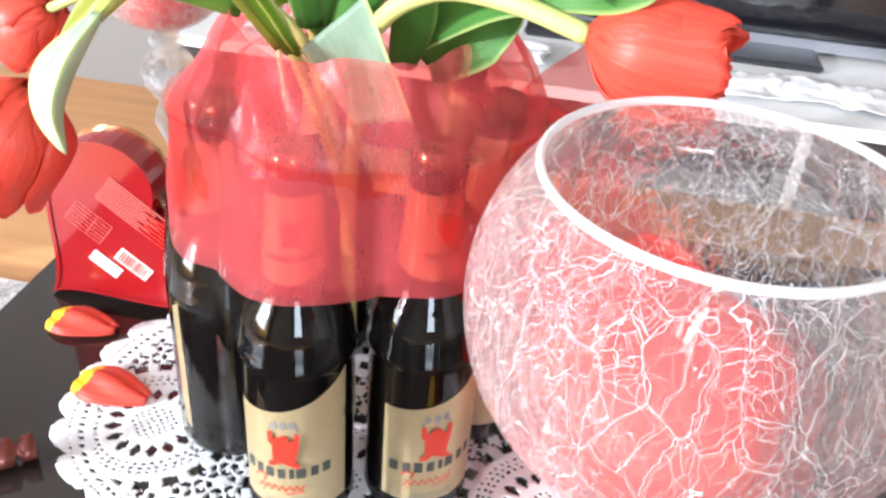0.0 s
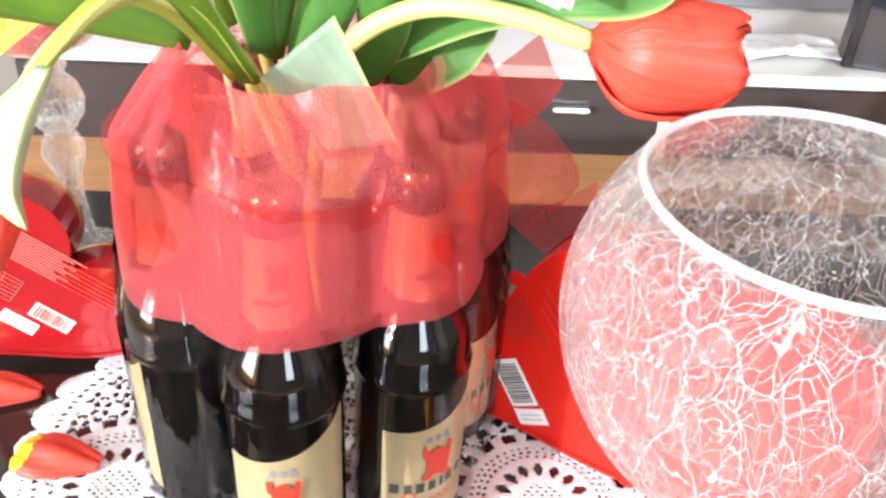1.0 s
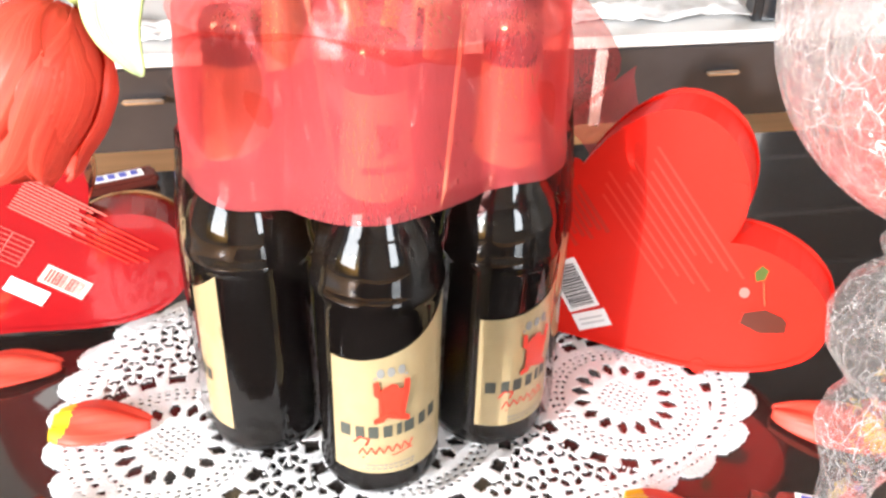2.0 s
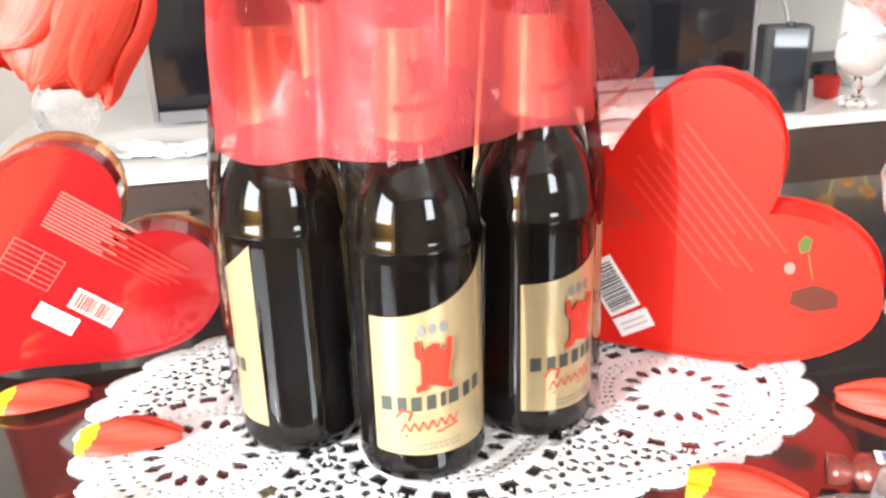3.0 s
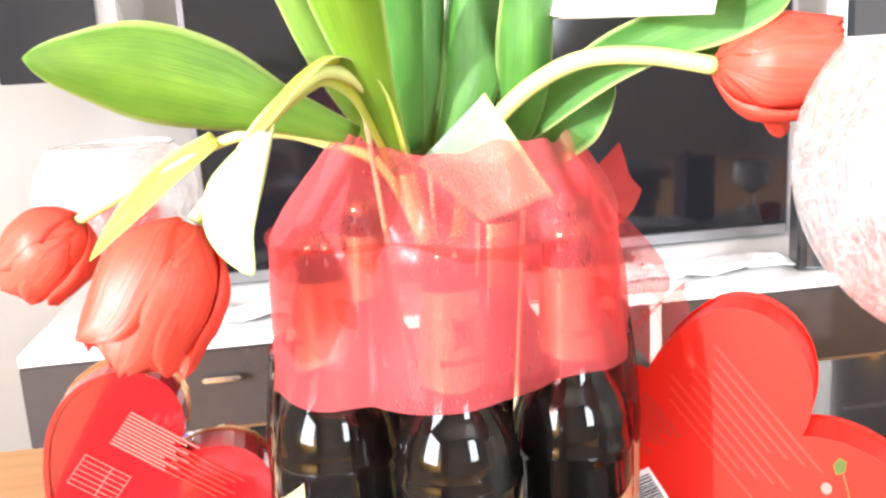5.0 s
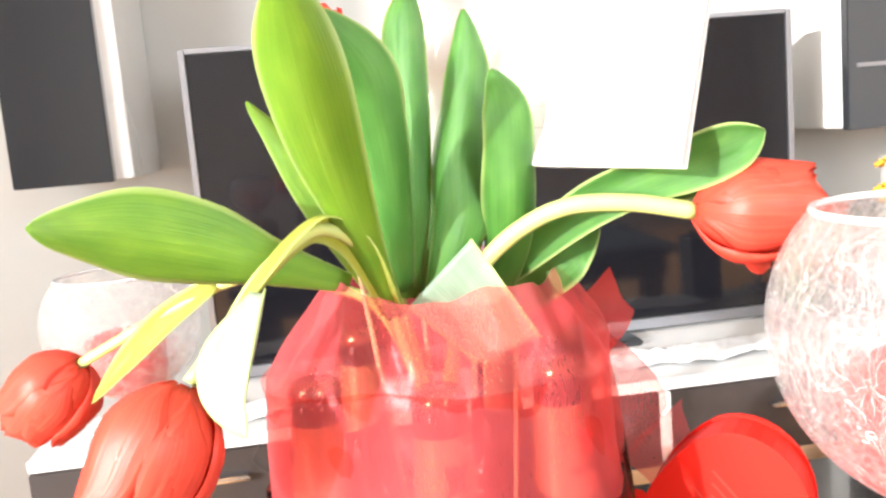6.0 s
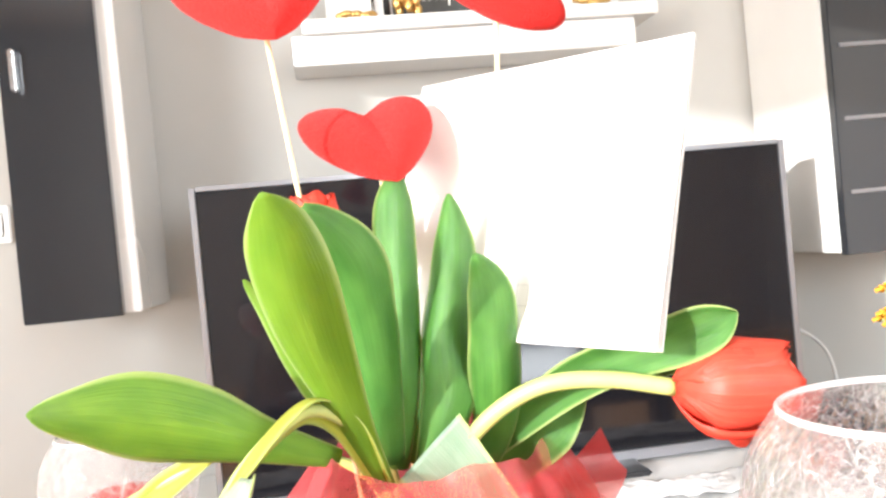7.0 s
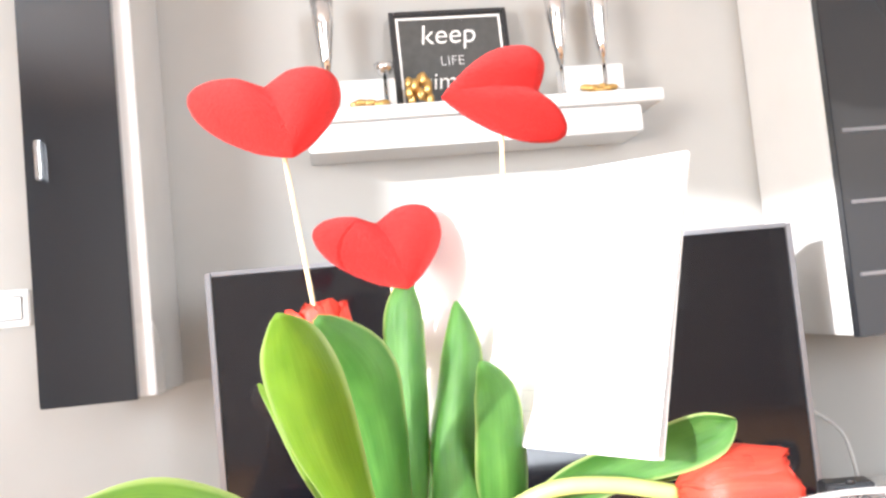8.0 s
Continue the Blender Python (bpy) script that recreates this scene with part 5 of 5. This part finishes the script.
wrapped_sweet(0.243, 0.478, -25, "dark foil-wrapped sweet with blue and white print")
wrapped_sweet(-0.186, 0.538, 40, "dark foil-wrapped sweet with blue and white print")
bar = empty("chocolate_bar", -0.165, 0.955, TABLE + 0.0005, "small dark wrapped chocolate bar with white bars of print", "sweet", rz=18)
part("wrapper", box(-0.032, 0.032, -0.013, 0.013, 0, 0.011, 0.003), CANDYF, bar)
part("print_patch", box(-0.024, 0.02, -0.0075, 0.0065, 0.0111, 0.0116, 0.0002), PAPER, bar, "white printed field")
for k in range(4):
    part("print_bar", box(-0.021 + 0.01 * k, -0.015 + 0.01 * k, -0.005, 0.004, 0.0117, 0.0121), BLUE, bar)

# ---- wall shelf and what stands on it ----
sh = empty("wall_shelf", 0.36, WY - 0.002, 1.26, "white floating wall shelf with a deep front", "shelf")
part("board", box(-0.37, 0.398, -0.17, 0, 0.062, 0.09, 0.003), WHITE_LAC, sh)
part("ledge", box(-0.393, 0.35, -0.15, 0, 0.0, 0.0615, 0.003), WHITE_LAC, sh)
SZ = 1.3505
pf = empty("picture_frame", 0.308, 2.03, SZ, "black framed slate board with white lettering on the shelf", "picture")
pf.matrix_basis = pose(0.308, 2.03, SZ, -6, 0, 0)
part("board", box(-0.128, 0.128, -0.003, 0.003, 0.01, 0.232), SLATE, pf, "dark slate panel")
for nm, x0, x1, z0, z1 in (("frame_side", -0.137, -0.126, 0, 0.242), ("frame_side", 0.126, 0.137, 0, 0.242), ("frame_top", -0.1255, 0.1255, 0.231, 0.242), ("frame_bottom", -0.1255, 0.1255, 0, 0.011)):
    part(nm, box(x0, x1, -0.01, 0.006, z0, z1, 0.0015), BLACK, pf)
for x0, x1, z0, z1 in ((-0.122, -0.117, 0.014, 0.228), (0.117, 0.122, 0.014, 0.228), (-0.1165, 0.1165, 0.2225, 0.2275)):
    part("inner_line", box(x0, x1, -0.0045, -0.0032, z0, z1), PAPER, pf)


def lettering(text, size, x, z, shear, parent, material):
    cu = bpy.data.curves.new("lettering", "FONT")
    cu.body, cu.size, cu.align_x, cu.shear, cu.extrude = text, size, "CENTER", shear, 0.0004
    cu.offset = -0.0005
    tmp = bpy.data.objects.new("lettering_source", cu)
    scene.collection.objects.link(tmp)
    dg = bpy.context.evaluated_depsgraph_get()
    me = bpy.data.meshes.new_from_object(tmp.evaluated_get(dg))
    bpy.data.objects.remove(tmp)
    me.materials.clear()
    me.materials.append(material)
    ob = new("lettering", me)
    ob.parent = parent
    ob.matrix_basis = pose(x, -0.0042, z, 90, 0, 0)
    return ob


lettering("keep", 0.068, -0.005, 0.162, 0.12, pf, PAPER)
lettering("LIFE", 0.034, 0.0, 0.108, 0.0, pf, GREY_INK)
lettering("simple", 0.058, 0.0, 0.052, 0.12, pf, PAPER)


def flute(x, y, label="tall conical champagne flute with a silver cup"):
    e = empty("champagne_flute", x, y, SZ, label, "glass", "flutes on the shelf")
    part("foot", lathe([(0, 0), (0.03, 0), (0.03, 0.002), (0.006, 0.006), (0.0035, 0.02), (0.0035, 0.075), (0, 0.075)], 28), CLEARG, e, smooth=True)
    part("cup", lathe([(0, 0.0755), (0.005, 0.0755), (0.014, 0.13), (0.022, 0.2), (0.026, 0.26), (0.0245, 0.26), (0.0205, 0.2), (0.0125, 0.13), (0, 0.085)], 28), CHROME, e, "silvered cup", True)


flute(0.02, 1.99)
flute(0.548, 1.99)
flute(0.648, 1.99)


def tealight_block(x0, x1, z1):
    e = empty("candle_block", (x0 + x1) / 2, 1.995, SZ, "white block with small gilded leaves in front, on the shelf", "decoration", "white blocks on the shelf")
    w = (x1 - x0) / 2
    part("block", box(-w, w, 0.0, 0.05, 0, z1, 0.003), WHITE_LAC, e)
    r = random.Random(int(x0 * 1000))
    for k in range(7):
        bm = bmesh.new()
        bmesh.ops.create_icosphere(bm, subdivisions=2, radius=0.0115)
        bmesh.ops.scale(bm, vec=(1.3, 0.6, 0.7), verts=bm.verts[:])
        bmesh.ops.translate(bm, verts=bm.verts[:], vec=(-0.03 + 0.01 * k, -0.03 - 0.006 * (k % 2), 0.009 + 0.011 * r.random()))
        part("gilded_leaf", bm, GOLD, e, smooth=True)


tealight_block(0.045, 0.168, 0.075)
tealight_block(0.55, 0.695, 0.078)
fig = empty("gold_ornament", 0.215, 1.96, SZ, "small gilded leafy ornament on the shelf", "decoration")
for k in range(12):
    bm = bmesh.new()
    bmesh.ops.create_icosphere(bm, subdivisions=2, radius=0.013)
    bmesh.ops.scale(bm, vec=(0.75, 0.6, 1.2), verts=bm.verts[:])
    bmesh.ops.translate(bm, verts=bm.verts[:], vec=(0.022 * math.cos(k * 2.4), 0.012 * math.sin(k * 2.4), 0.014 + 0.0042 * k))
    part("gilded_leaf", bm, GOLD, fig, smooth=True)
gl = empty("silver_cup", 0.145, 1.985, SZ, "small silver footed cup on the shelf", "decoration")
part("foot", lathe([(0, 0), (0.018, 0), (0.018, 0.003), (0.004, 0.008), (0.0035, 0.078), (0, 0.078)], 24), CLEARG, gl, smooth=True)
part("bowl", lathe([(0, 0.0785), (0.012, 0.081), (0.021, 0.092), (0.023, 0.104), (0.02, 0.104), (0.017, 0.092), (0, 0.085)], 28), CHROME, gl, smooth=True)

# ---- on the low cabinet ----
LZ = 0.4055
sp = empty("loudspeaker", 0.815, 1.485, LZ, "small glossy black upright loudspeaker on the low cabinet", "speaker", rz=-14)
part("case", box(-0.04, 0.04, 0, 0.05, 0, 0.145, 0.003), BLACK, sp)
part("front_panel", box(-0.026, 0.03, -0.004, -0.0005, 0.004, 0.141, 0.001), DARK_GLASS, sp, "glossy front panel")
part("knob", lathe([(0, 0.145), (0.008, 0.1452), (0.008, 0.151), (0.006, 0.152), (0, 0.152)], 20), BLACK, sp, smooth=True)
vo = empty("votive_cup", 0.965, 1.585, LZ, "small red glass candle cup on the low cabinet", "candle holder")
part("cup", lathe([(0, 0), (0.018, 0), (0.021, 0.004), (0.0235, 0.036), (0.022, 0.037), (0.0195, 0.006), (0, 0.005)], 28), WAX, vo, smooth=True)
cr = empty("crystal_candlestick", 0.965, 1.5, LZ, "white frosted glass candle bowl on a beaded foot", "candle holder")
part("bowl", lathe([(0, 0.05), (0.014, 0.052), (0.034, 0.064), (0.043, 0.085), (0.041, 0.112), (0.033, 0.124), (0.03, 0.122), (0.037, 0.108), (0.038, 0.086), (0.03, 0.068), (0, 0.058)], 36), FROST, cr, "frosted white bowl", True)
part("stem", lathe([(0, 0.004), (0.022, 0.004), (0.008, 0.012), (0.006, 0.024), (0.0115, 0.032), (0.006, 0.04), (0.008, 0.0495), (0, 0.0495)], 24), CLEARG, cr, smooth=True)
for k in range(10):
    a = 2 * math.pi * k / 10
    bead = bmesh.new()
    bmesh.ops.create_icosphere(bead, subdivisions=2, radius=0.0075, matrix=Matrix.Translation((0.028 * math.cos(a), 0.028 * math.sin(a), 0.0075)))
    part("bead", bead, FROST, cr, smooth=True)
rb = empty("set_top_box", 1.12, 1.75, LZ, "flat black receiver box on the low cabinet", "electronics")
part("case", box(-0.1, 0.14, 0, 0.12, 0, 0.035, 0.004), BLACK, rb)
part("front_panel", box(-0.095, 0.135, -0.003, -0.0005, 0.005, 0.03, 0.001), DARK_GLASS, rb)
cb = part("white_cable", tube(spline([(0.965, 1.98, 0.6), (1.03, 1.97, 0.6), (1.09, 1.95, 0.545), (1.1, 1.93, 0.46), (1.1, 1.93, LZ + 0.004)], 30), 0.0045, 8), WHITE_LAC, smooth=True)
tagged(cb, "white cable arching behind the television", "cable")


def runner(x0, x1, y0, y1, seed):
    """Crumpled white cloth lying on the cabinet."""
    bm = bmesh.new()
    nx, ny = 60, 22
    g = []
    for i in range(nx + 1):
        g.append([])
        for j in range(ny + 1):
            x, y = x0 + (x1 - x0) * i / nx, y0 + (y1 - y0) * j / ny
            h = 0.016 * (0.5 + 0.5 * noise.noise((x * 14, y * 22, seed))) + 0.009 * abs(noise.noise((x * 38, y * 45, seed + 4)))
            g[-1].append(bm.verts.new((x + 0.012 * noise.noise((y * 20, seed, 1)), y + 0.02 * noise.noise((x * 9, seed, 2)), LZ + 0.001 + h)))
    for i in range(nx):
        for j in range(ny):
            bm.faces.new((g[i][j], g[i + 1][j], g[i + 1][j + 1], g[i][j + 1]))
    ob = part("table_runner", bm, LACE, smooth=True)
    ob.modifiers.new("thickness", "SOLIDIFY").thickness = 0.0016
    return tagged(ob, "crumpled white cloth runner on the low cabinet", "cloth", "cloth runners")


runner(0.36, 0.8, 1.5, 1.6, 1.0)
runner(-0.42, 0.1, 1.5, 1.6, 7.0)
vs = empty("flower_vase", 1.09, 1.66, LZ, "white vase with orange blossoms on the low cabinet", "vase")
part("vase_body", lathe([(0, 0), (0.03, 0), (0.045, 0.03), (0.048, 0.07), (0.03, 0.12), (0.022, 0.14), (0.027, 0.15), (0.024, 0.15), (0.019, 0.14), (0, 0.1)], 32), WHITE_LAC, vs, smooth=True)
rv = random.Random(4)
for k in range(9):
    a, rr = rv.random() * 6.28, 0.02 + 0.055 * rv.random()
    p = Vector((rr * math.cos(a) - 0.03, rr * math.sin(a), 0.2 + 0.12 * rv.random()))
    part("stalk", tube([(0, 0, 0.13), tuple(p * 0.6 + Vector((0, 0, 0.06))), tuple(p)], 0.0018, 6), STEM, vs)
    bm = bmesh.new()
    for q in range(9):
        b2 = math.pi * 2 * q / 9
        m4 = Matrix.Translation(p) @ Euler((0.6 * math.cos(b2), 0.6 * math.sin(b2), b2)).to_matrix().to_4x4() @ Matrix.Translation((0.011, 0, 0.002)) @ Matrix.Diagonal((0.011, 0.006, 0.002, 1))
        bmesh.ops.create_icosphere(bm, subdivisions=1, radius=1, matrix=m4)
    part("blossom", bm, ORANGE, vs, smooth=True)
sw = empty("light_switch", -0.7, WY - 0.002, 0.995, "white light switch plate on the wall", "switch")
part("plate", box(-0.04, 0.04, -0.009, 0, -0.04, 0.04, 0.003), WHITE_LAC, sw)
part("rocker", box(-0.026, 0.026, -0.013, -0.0092, -0.026, 0.026, 0.002), WHITE_LAC, sw)
